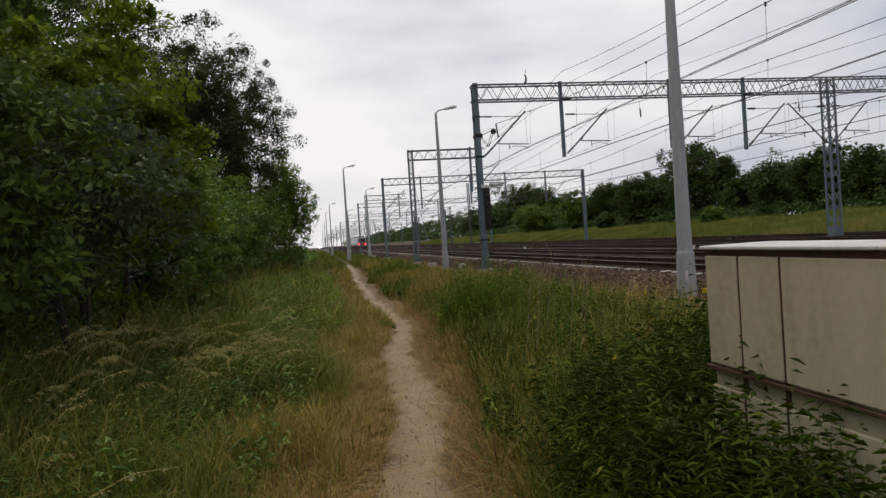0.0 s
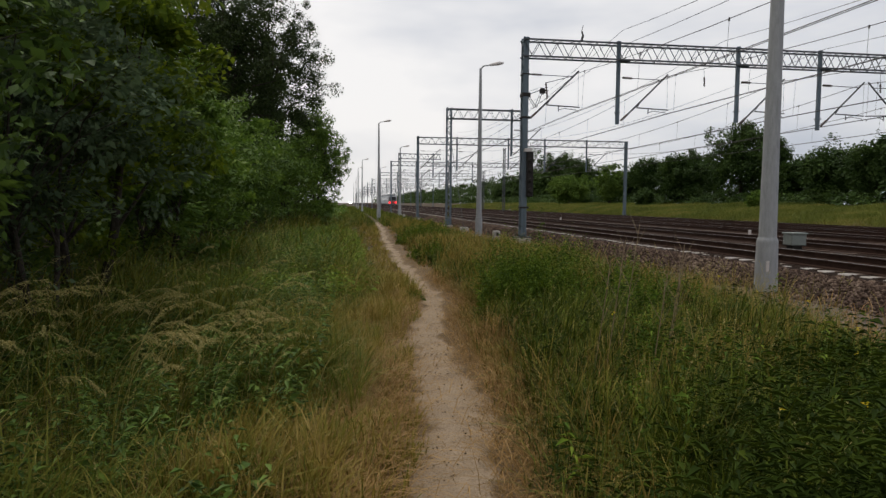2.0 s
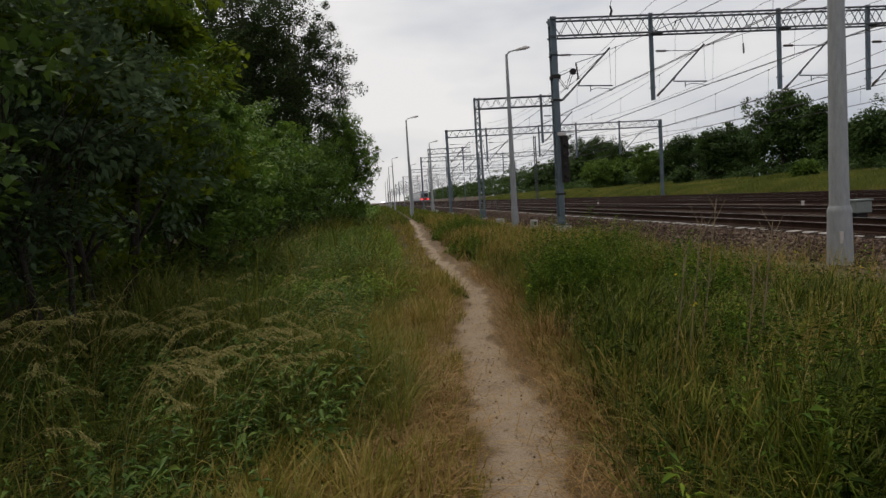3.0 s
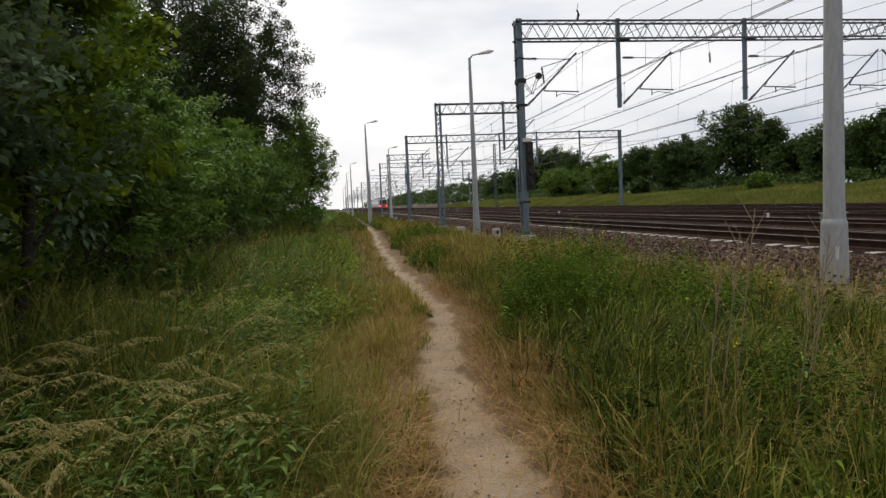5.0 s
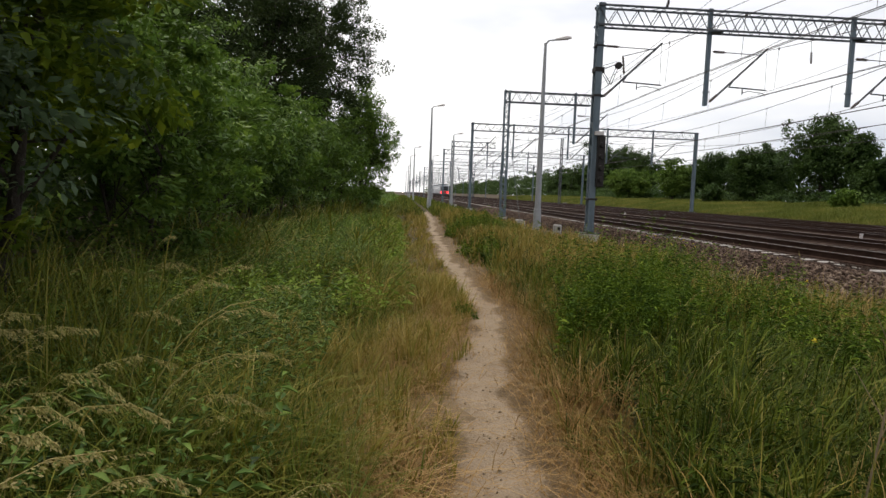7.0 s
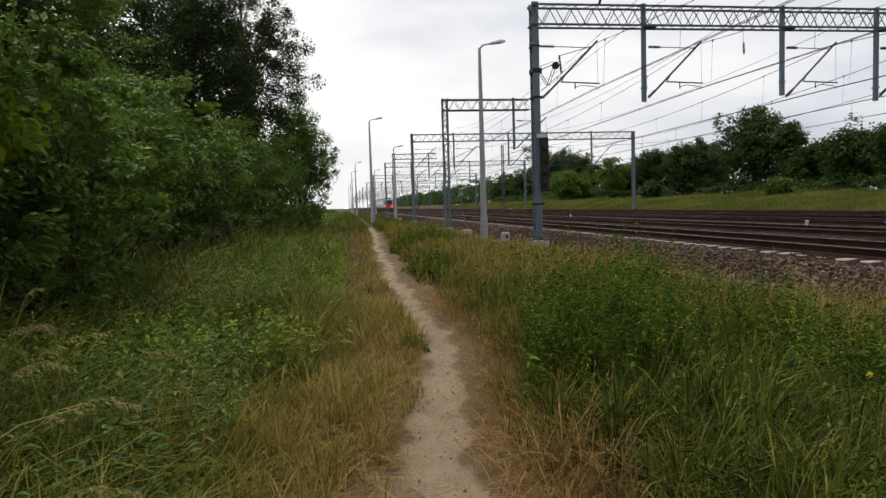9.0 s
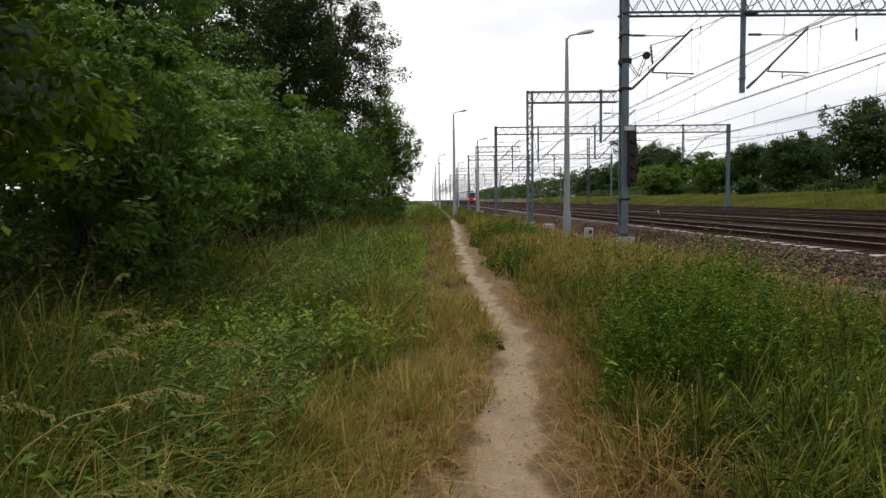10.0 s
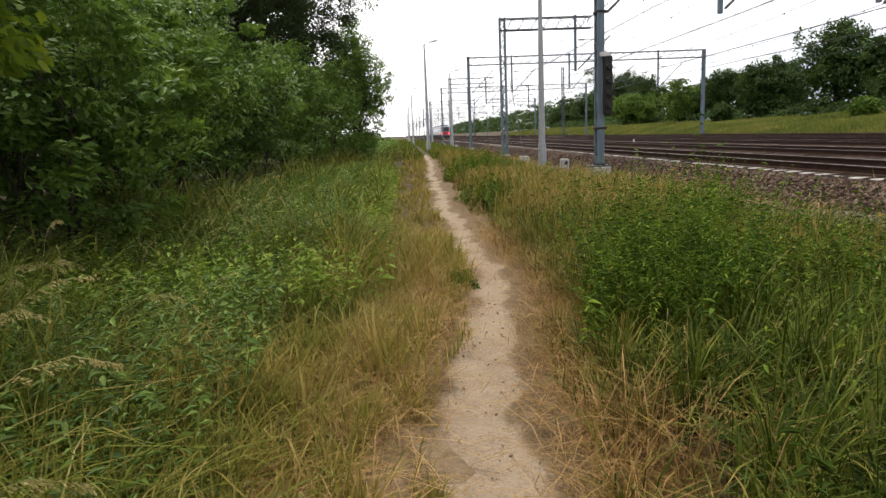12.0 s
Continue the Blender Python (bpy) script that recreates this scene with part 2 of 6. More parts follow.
def lamp_material(name, colour, strength):
    m, nt, b = mat_base(name, 0.3)
    b.inputs["Base Color"].default_value = (*colour, 1)
    b.inputs["Emission Color"].default_value = (*colour, 1)
    b.inputs["Emission Strength"].default_value = strength
    return m


M_TAIL = lamp_material("red_tail_light", (1.0, 0.03, 0.03), 6.0)
M_HEAD = lamp_material("white_head_light", (1.0, 0.93, 0.8), 30.0)

L_MAPLE = foliage("yellow_green_leaf", [(0.0, (0.035, 0.062, 0.008)), (0.5, (0.115, 0.17, 0.014)), (1.0, (0.29, 0.34, 0.022))], 0.4, patch=0.55, patch_scale=2.0)
L_SHRUB = foliage("shrub_leaf", [(0.0, (0.047, 0.086, 0.015)), (0.5, (0.111, 0.192, 0.029)), (1.0, (0.228, 0.320, 0.047))], 0.35, rough=0.5, spec=0.25, patch=0.55, patch_scale=2.2)
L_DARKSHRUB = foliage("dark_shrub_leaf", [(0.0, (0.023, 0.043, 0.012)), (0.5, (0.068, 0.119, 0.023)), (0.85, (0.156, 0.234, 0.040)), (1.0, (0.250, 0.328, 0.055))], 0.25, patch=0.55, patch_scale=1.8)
L_ASH = foliage("grey_green_leaf", [(0.0, (0.055, 0.085, 0.042)), (0.5, (0.09, 0.135, 0.065)), (1.0, (0.16, 0.205, 0.11))], 0.3)
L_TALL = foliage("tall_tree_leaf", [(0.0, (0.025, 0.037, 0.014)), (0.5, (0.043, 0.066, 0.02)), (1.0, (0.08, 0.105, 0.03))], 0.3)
L_FAR = foliage("far_tree_leaf", [(0.0, (0.024, 0.046, 0.013)), (0.5, (0.048, 0.086, 0.020)), (1.0, (0.088, 0.135, 0.028))], 0.3, patch=0.5, patch_scale=0.25)
L_FARLIGHT = foliage("light_far_leaf", [(0.0, (0.055, 0.095, 0.018)), (0.5, (0.10, 0.165, 0.026)), (1.0, (0.16, 0.225, 0.035))], 0.35, patch=0.4, patch_scale=0.3)
G_GREEN = foliage("green_grass", [(0.0, (0.045, 0.078, 0.009)), (0.35, (0.11, 0.142, 0.017)), (0.65, (0.20, 0.20, 0.03)), (0.85, (0.33, 0.26, 0.07)), (1.0, (0.50, 0.39, 0.17))], 0.32, patch=0.4, patch_scale=1.1)
G_VERGE = foliage("verge_grass", [(0.0, (0.014, 0.028, 0.004)), (0.4, (0.062, 0.092, 0.009)), (0.7, (0.15, 0.168, 0.018)), (0.88, (0.30, 0.245, 0.05)), (1.0, (0.54, 0.39, 0.145))], 0.18, patch=0.45, patch_scale=3.0)
G_LUSH = foliage("lush_grass_blade", [(0.0, (0.009, 0.018, 0.003)), (0.35, (0.037, 0.060, 0.005)), (0.65, (0.101, 0.128, 0.012)), (0.88, (0.220, 0.220, 0.035)), (1.0, (0.396, 0.317, 0.097))], 0.18, rough=0.6, spec=0.1, patch=0.5, patch_scale=3.5)
G_EDGE = foliage("edge_grass_blade", [(0.0, (0.05, 0.06, 0.008)), (0.3, (0.12, 0.115, 0.018)), (0.6, (0.27, 0.19, 0.045)), (0.85, (0.42, 0.28, 0.09)), (1.0, (0.56, 0.42, 0.18))], 0.22, patch=0.5, patch_scale=4.0)
G_DEEP = foliage("deep_green_grass", [(0.0, (0.026, 0.042, 0.005)), (0.35, (0.085, 0.105, 0.012)), (0.65, (0.17, 0.175, 0.022)), (0.85, (0.28, 0.225, 0.045)), (1.0, (0.46, 0.34, 0.12))], 0.22, patch=0.5, patch_scale=2.5)
G_LIME = foliage("lime_herb_leaf", [(0.0, (0.06, 0.11, 0.012)), (0.45, (0.16, 0.24, 0.026)), (0.85, (0.26, 0.34, 0.045)), (1.0, (0.34, 0.40, 0.09))], 0.26, patch=0.55, patch_scale=2.5)
G_MIXED = foliage("half_dry_grass", [(0.0, (0.085, 0.11, 0.012)), (0.35, (0.195, 0.175, 0.026)), (0.65, (0.32, 0.235, 0.055)), (1.0, (0.50, 0.36, 0.13))], 0.26, patch=0.6, patch_scale=3.0)
G_DRY = foliage("dry_grass", [(0.0, (0.14, 0.095, 0.024)), (0.3, (0.28, 0.168, 0.058)), (0.65, (0.43, 0.262, 0.10)), (1.0, (0.60, 0.41, 0.19))], 0.28)
G_STRAW = foliage("seed_head", [(0.0, (0.20, 0.20, 0.055)), (0.5, (0.40, 0.35, 0.13)), (1.0, (0.62, 0.50, 0.24))], 0.35)
G_WEED = foliage("weed_leaf", [(0.0, (0.017, 0.038, 0.005)), (0.4, (0.061, 0.114, 0.012)), (0.72, (0.163, 0.240, 0.024)), (0.92, (0.263, 0.330, 0.035)), (1.0, (0.420, 0.396, 0.070))], 0.18, rough=0.6, spec=0.1, patch=0.5, patch_scale=4.5)
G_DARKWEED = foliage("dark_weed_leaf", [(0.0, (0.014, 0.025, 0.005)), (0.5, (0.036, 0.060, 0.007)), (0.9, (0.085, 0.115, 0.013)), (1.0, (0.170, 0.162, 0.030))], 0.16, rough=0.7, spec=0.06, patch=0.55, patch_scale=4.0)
G_NETTLE = foliage("nettle_leaf", [(0.0, (0.022, 0.045, 0.008)), (0.45, (0.085, 0.15, 0.024)), (0.85, (0.19, 0.275, 0.05)), (1.0, (0.29, 0.36, 0.10))], 0.2, rough=0.5, spec=0.18, patch=0.5, patch_scale=4.0)
G_BANK = foliage("bank_grass", [(0.0, (0.06, 0.085, 0.014)), (0.4, (0.12, 0.145, 0.024)), (0.75, (0.195, 0.19, 0.04)), (1.0, (0.30, 0.24, 0.08))], 0.25, patch=0.6, patch_scale=0.3)
G_YELLOW = foliage("yellow_flower", [(0.0, (0.5, 0.38, 0.02)), (1.0, (0.75, 0.6, 0.03))], 0.3)

# ---------------------------------------------------------------- mesh helpers
rng = np.random.default_rng(11)


def raw_mesh(name, verts, tris, material, smooth=False):
    verts = np.asarray(verts, np.float32).reshape(-1, 3)
    tris = np.asarray(tris, np.int32).reshape(-1, 3)
    me = bpy.data.meshes.new(name)
    me.vertices.add(len(verts))
    me.vertices.foreach_set("co", verts.ravel())
    me.loops.add(tris.size)
    me.loops.foreach_set("vertex_index", tris.ravel())
    me.polygons.add(len(tris))
    me.polygons.foreach_set("loop_start", np.arange(0, tris.size, 3, dtype=np.int32))
    if smooth:
        me.polygons.foreach_set("use_smooth", np.ones(len(tris), bool))
    me.materials.append(material)
    me.update()
    me.validate()
    return me


def bm_mesh(name, bm, material, smooth=False):
    me = bpy.data.meshes.new(name)
    bmesh.ops.recalc_face_normals(bm, faces=bm.faces)
    bm.to_mesh(me)
    bm.free()
    me.materials.append(material)
    if smooth:
        me.polygons.foreach_set("use_smooth", np.ones(len(me.polygons), bool))
    return me


def part(name, bm, material, parent, label="", smooth=False):
    ob = new(name, bm_mesh(name, bm, material, smooth))
    ob.parent = parent
    return tagged(ob, label)


def mesh_part(name, me, parent, m=None, label=""):
    ob = new(name, me)
    ob.parent = parent
    if m is not None:
        ob.matrix_basis = m
    return tagged(ob, label)


def thing(name, x, y, z, label, category, group="", kind=""):
    ob = new(name)
    ob.location = (x, y, z)
    ob.empty_display_size = 0.2
    return tagged(ob, label, category, group, kind)


def box(bm, c, s, bevel=0.0):
    r = bmesh.ops.create_cube(bm, size=1.0)
    bmesh.ops.scale(bm, vec=s, verts=r["verts"])
    bmesh.ops.translate(bm, vec=c, verts=r["verts"])
    if bevel:
        es = list({e for v in r["verts"] for e in v.link_edges})
        bmesh.ops.bevel(bm, geom=es, offset=bevel, segments=1, affect="EDGES")
    return bm


def bar(bm, p, q, w, h=None):
    """A straight bar of w by h from p to q."""
    p, q = Vector(p), Vector(q)
    d = q - p
    r = bmesh.ops.create_cube(bm, size=1.0)
    bmesh.ops.scale(bm, vec=(w, h or w, d.length), verts=r["verts"])
    m = Matrix.Translation((p + q) / 2) @ d.to_track_quat("Z", "Y").to_matrix().to_4x4()
    bmesh.ops.transform(bm, matrix=m, verts=r["verts"])
    return bm


def rod(bm, p, q, r1, r2=None, n=8):
    """A round bar, tapering from r1 at p to r2 at q."""
    p, q = Vector(p), Vector(q)
    d = q - p
    m = Matrix.Translation((p + q) / 2) @ d.to_track_quat("Z", "Y").to_matrix().to_4x4()
    bmesh.ops.create_cone(bm, cap_ends=True, segments=n, radius1=r1, radius2=r1 if r2 is None else r2, depth=d.length, matrix=m)
    return bm


def lathe(bm, profile, n=16):
    """A turned body from (radius, height) pairs."""
    rings = []
    for r, z in profile:
        rings.append([bm.verts.new((r * math.cos(2 * math.pi * k / n), r * math.sin(2 * math.pi * k / n), z)) for k in range(n)])
    for a, b in zip(rings, rings[1:]):
        for k in range(n):
            bm.faces.new((a[k], a[(k + 1) % n], b[(k + 1) % n], b[k]))
    return bm


def poly_tube(points, radii, n=6):
    """Vertices and triangles of a bent, tapering tube."""
    P = np.asarray(points, float)
    V, T = [], []
    for k, p in enumerate(P):
        d = P[min(k + 1, len(P) - 1)] - P[max(k - 1, 0)]
        d = d / (np.linalg.norm(d) + 1e-9)
        a = np.cross(d, (0.31, 0.95, 0.05))
        a /= np.linalg.norm(a) + 1e-9
        b = np.cross(d, a)
        ang = np.arange(n) * 2 * np.pi / n
        V.append(p + radii[k] * (np.cos(ang)[:, None] * a + np.sin(ang)[:, None] * b))
    for k in range(len(P) - 1):
        for j in range(n):
            a0, a1, b0, b1 = k * n + j, k * n + (j + 1) % n, (k + 1) * n + j, (k + 1) * n + (j + 1) % n
            T += [(a0, a1, b1), (a0, b1, b0)]
    return np.concatenate(V), np.array(T)


def join_tubes(tubes):
    V, T, o = [], [], 0
    for v, t in tubes:
        V.append(v)
        T.append(t + o)
        o += len(v)
    return np.concatenate(V), np.concatenate(T)


def smoothnoise(x, y, s, seed):
    """Cheap smooth variation in the plane, about -1 to 1."""
    a = seed * 1.7
    return (np.sin(x * s + 1.3 * np.sin(y * s * 0.7 + a) + a) + np.sin(y * s * 1.13 + 1.7 * np.sin(x * s * 0.61 - a) + 2 * a)) * 0.5


# ---------------------------------------------------------------- the ground
PX = [-3000, -60, -9, -3.2, -0.9, 0.4, 2.0, 4.0, 6.6, 7.6, 8.2, 31.5, 33.5, 37, 41, 60, 3000]
PZ = [1.5, 0.6, 0.32, 0.18, 0.05, 0.0, 0.03, 0.10, 0.15, 0.17, 0.2, 0.3, 0.75, 1.25, 1.6, 2.0, 3.0]
TRAIL_Y = [-30, -4, 0, 4.7, 7.0, 9.5, 11.0, 12.6, 14.3, 16.0, 20.0, 27.0, 33.0, 46.0, 80.0, 140.0]
TRAIL_X = [0.4, 0.15, 0.2, 0.60, 0.92, 1.13, 1.26, 1.48, 1.72, 1.70, 1.66, 1.84, 1.95, 2.5, 2.9, 3.2]


def trail_x(y):
    return np.interp(y, TRAIL_Y, TRAIL_X) + 0.05 * np.sin(y * 1.1) * (np.abs(y) < 60)


def ground_z(x, y):
    x, y = np.asarray(x, float), np.asarray(y, float)
    z = np.interp(x, PX, PZ)
    dip = np.clip((y - 14) / 14, 0, 1) * np.clip((x - 3) / 3, 0, 1) * np.clip((9 - x) / 1.5, 0, 1)
    z = z - 0.2 * dip
    near = np.clip(np.abs(x - trail_x(y)) / 0.8, 0, 1) * np.clip((9.0 - x) / 1.5, 0, 1) * np.clip((90 - np.abs(y)) / 30, 0, 1)
    far = np.clip((x - 33) / 3, 0, 1) * np.clip((300 - np.abs(y)) / 100, 0, 1)
    return z + near * 0.05 * smoothnoise(x, y, 1.9, 1) + far * 0.18 * smoothnoise(x, y, 0.35, 2)


def grid_mesh(name, xs, ys, zf, material):
    X, Y = np.meshgrid(xs, ys)
    Z = zf(X, Y)
    V = np.stack([X, Y, Z], -1).reshape(-1, 3)
    nx, ny = len(xs), len(ys)
    i = np.arange(nx * ny).reshape(ny, nx)
    a, b, c, d = i[:-1, :-1].ravel(), i[:-1, 1:].ravel(), i[1:, 1:].ravel(), i[1:, :-1].ravel()
    T = np.concatenate([np.stack([a, b, c], 1), np.stack([a, c, d], 1)])
    return raw_mesh(name, V, T, material, smooth=True)


gx = np.concatenate([[-3000, -800, -300, -120, -60, -35, -20, -14], np.arange(-10, 9.01, 0.3), [12, 20, 28, 31, 31.5, 32, 33, 34, 35, 36, 37, 38, 39, 40, 41, 43, 46, 50, 60, 90, 200, 600, 3000]])
gy = np.concatenate([[-3000, -600, -200, -80, -40, -20, -10], np.arange(-6, 30, 0.35), np.arange(30, 60, 1.0), np.arange(60, 200, 5.0), [220, 260, 320, 420, 600, 900, 1500, 3000]])
ground = new("ground", grid_mesh("ground", gx, gy, lambda x, y: ground_z(x, y) - 0.06 * np.clip(1.3 - np.abs(x - 0.08 - trail_x(y)) / 0.5, 0, 1) * (y > -12) * (y < 60), M_SOIL))
tagged(ground, "brown earth verge with dry litter under grass", "ground", kind="structure")

# the trodden path: one shallow strip, worn bare in the middle, ragged at its edges
def crumbs(x, y):
    return 0.5 * smoothnoise(x, y, 13, 31) + 0.35 * smoothnoise(x + 0.3 * y, y - 0.2 * x, 29, 32) + 0.3 * smoothnoise(x - 0.4 * y, y, 61, 33)


ty = np.concatenate([np.arange(-12, 1, 0.12), np.arange(1, 18, 0.035), np.arange(18, 60, 0.12)])
tu = np.linspace(-1, 1, 49)
TU, TY = np.meshgrid(tu, ty)
reach = (0.66 + 0.14 * smoothnoise(TY, TU, 1.7, 14) + 0.06 * smoothnoise(TY, TU * 2, 5.0, 15)) * np.interp(TY, [-12, 15, 60], [1.0, 0.8, 0.5])
TX = trail_x(TY) + 0.08 + TU * reach
half = np.interp(TY, [-12, 5, 9, 13, 20, 40, 60], [0.30, 0.30, 0.25, 0.20, 0.17, 0.15, 0.13])
half = half * (1 + 0.2 * smoothnoise(TY, TX * 0.5, 2.6, 4) + 0.12 * smoothnoise(TY, TX, 7.0, 5))
off = np.abs(TX - trail_x(TY))
worn = np.clip((half + 0.06 - off) / 0.17, -0.4, 1.15) + 0.45 * smoothnoise(TX, TY, 4.2, 35) + 0.32 * smoothnoise(TX - 0.2 * TY, TY, 11.0, 36)
TZ = ground_z(TX, TY) + 0.016 - 0.075 * np.clip(np.abs(TU) - 0.72, 0, 1) - 0.016 * np.clip((half - off) / half, 0, 1) + 0.006 * smoothnoise(TX, TY, 8, 16) + 0.006 * crumbs(TX, TY)
ti = np.arange(TX.size).reshape(TX.shape)
a, b, c, d = ti[:-1, :-1].ravel(), ti[:-1, 1:].ravel(), ti[1:, 1:].ravel(), ti[1:, :-1].ravel()
footpath = new("footpath", raw_mesh("footpath", np.stack([TX, TY, TZ], -1), np.concatenate([np.stack([a, b, c], 1), np.stack([a, c, d], 1)]), M_PATH, True))
footpath.data.attributes.new("worn", "FLOAT", "POINT").data.foreach_set("value", worn.astype(np.float32).ravel())
tagged(footpath, "narrow trodden path of pale dusty sand with trampled earth edges", "path", kind="structure")

# pale bare patches beside the path
def bare_patch(x, y, rx, ry, seed):
    n, rings = 28, 6
    V, T = [(x, y, float(ground_z(x, y)) + 0.016)], []
    for r in range(1, rings + 1):
        for k in range(n):
            t = 2 * math.pi * k / n
            f = r / rings * (1 + 0.25 * math.sin(3 * t + seed) + 0.15 * math.sin(7 * t + 2 * seed))
            px, py = x + rx * f * math.cos(t), y + ry * f * math.sin(t)
            V.append((px, py, float(ground_z(px, py)) + (0.016 if r < rings else -0.02) + 0.004 * math.sin(9 * px + 7 * py)))
    for k in range(n):
        T.append((0, 1 + k, 1 + (k + 1) % n))
        for r in range(rings - 1):
            p, q = 1 + r * n + k, 1 + r * n + (k + 1) % n
            T += [(p, p + n, q + n), (p, q + n, q)]
    ob = new("bare_patch", raw_mesh("bare_patch", V, T, M_TRODDEN, True))
    tagged(ob, "bare sandy patch beside the path", "bare earth", kind="structure")


for px, py, rx, ry in ((0.68, 9.8, 0.3, 0.55),):
    bare_patch(px, py, rx, ry, px * 7 + py)

# sandy strip at the foot of the ballast
strip = new("gravel_strip", grid_mesh("gravel_strip", np.linspace(6.35, 7.75, 12), np.arange(-10, 60, 0.5), lambda x, y: ground_z(x, y) + 0.012 - 0.05 * np.clip(smoothnoise(x, y, 1.3, 9) + (6.85 - x) * 2.2, 0, 1), M_GRAVEL))
tagged(strip, "thin dusty grey gravel strip below the ballast", "gravel", kind="structure")

# ---------------------------------------------------------------- ballast and tracks
TRACKS = [10.5, 14.6, 19.3, 23.6, 28.2]
RAIL_Z = 0.68
BX = [7.45, 7.7, 8.6, 9.1, 9.35, 31.6, 32.6]
BZ = [0.05, 0.17, 0.43, 0.49, 0.512, 0.512, 0.2]


def ballast_z(x, y):
    z = np.interp(x, BX, BZ) - 0.2 * np.clip((y - 14) / 14, 0, 1) * np.clip((8.6 - x) / 1.0, 0, 1)
    return z + 0.006 * smoothnoise(x, y, 3.1, 3)


bxs = np.concatenate([np.arange(7.45, 9.7, 0.1), np.arange(10, 32, 0.5), [32.3, 32.6]])
bys = np.concatenate([[-400, -100, -40], np.arange(-20, 60, 0.5), np.arange(60, 200, 4.0), [260, 400, 700, 1200, 2500]])
ballast = new("ballast", grid_mesh("ballast", bxs, bys, ballast_z, M_BALLAST))
tagged(ballast, "brown and grey crushed stone ballast bed", "ballast", kind="structure")


def stones(name, n, x0, x1, y0, y1, s0, s1, zf, label, material=M_STONE):
    """Rough eight-sided stones strewn on a surface."""
    u = rng.random(n)
    x = x0 + (x1 - x0) * rng.random(n)
    y = y0 + (y1 - y0) * u ** 1.6
    s = s0 + (s1 - s0) * rng.random(n) ** 2
    base = np.array([(1, 0, 0), (-1, 0, 0), (0, 1, 0), (0, -1, 0), (0, 0, 1), (0, 0, -1)], float)
    faces = np.array([(0, 2, 4), (2, 1, 4), (1, 3, 4), (3, 0, 4), (2, 0, 5), (1, 2, 5), (3, 1, 5), (0, 3, 5)])
    V = base[None] * (0.65 + 0.7 * rng.random((n, 6, 1))) * s[:, None, None]
    V[:, :, 2] *= 0.75
    th = rng.random(n) * 6.28
    c, si = np.cos(th)[:, None], np.sin(th)[:, None]
    X = V[:, :, 0] * c - V[:, :, 1] * si
    Y = V[:, :, 0] * si + V[:, :, 1] * c
    tilt = (rng.random((n, 1)) - 0.5) * 1.2
    Z = V[:, :, 2] * np.cos(tilt) + X * np.sin(tilt)
    W = np.stack([X + x[:, None], Y + y[:, None], Z + (zf(x, y) + s * 0.15)[:, None]], -1)
    T = (faces[None] + 6 * np.arange(n)[:, None, None]).reshape(-1, 3)
    ob = new(name, raw_mesh(name, W, T, material))
    return tagged(ob, label, "stones", kind="stuff")


stones("ballast_stones", 28000, 7.5, 9.0, 7.0, 70, 0.025, 0.062, ballast_z, "loose brown and grey crushed ballast stones")
stones("ballast_stones", 12000, 9.2, 13.4, 9.0, 60, 0.012, 0.028, ballast_z, "dark rust-stained ballast stones between the rails", M_DARKSTONE)
stones("ballast_stones", 6000, 7.5, 9.0, -8.0, 7.0, 0.025, 0.06, ballast_z, "loose brown and grey crushed ballast stones")
stones("path_pebbles", 4200, -0.1, 2.1, 2.0, 16, 0.003, 0.013, lambda x, y: ground_z(x, y) + 0.012, "small pebbles and crumbs of earth on the path", M_PEBBLE)
stones("path_crumbs", 300, 0.1, 2.0, 2.2, 15, 0.004, 0.012, lambda x, y: ground_z(x, y) + 0.006, "dark crumbs of earth and stone on the path", M_PEBBLE)
stones("gravel_crumbs", 3500, 6.2, 7.6, 7.0, 40, 0.008, 0.026, lambda x, y: ground_z(x, y) + 0.008, "fine gravel strewn over the dusty strip")


def rail_mesh(y0, y1):
    prof = [(-0.07, 0), (0.07, 0), (0.07, 0.012), (0.012, 0.035), (0.012, 0.125), (0.036, 0.137), (0.036, 0.165), (-0.036, 0.165), (-0.036, 0.137), (-0.012, 0.125), (-0.012, 0.035), (-0.07, 0.012)]
    bm = bmesh.new()
    A = [bm.verts.new((x, y0, z)) for x, z in prof]
    B = [bm.verts.new((x, y1, z)) for x, z in prof]
    for k in range(len(prof)):
        bm.faces.new((A[k], A[(k + 1) % len(prof)], B[(k + 1) % len(prof)], B[k]))
    me = bm_mesh("rail", bm, M_RUST)
    me.materials.append(M_RAILTOP)
    for p in me.polygons:
        if p.center.z > 0.16:
            p.material_index = 1
    return me


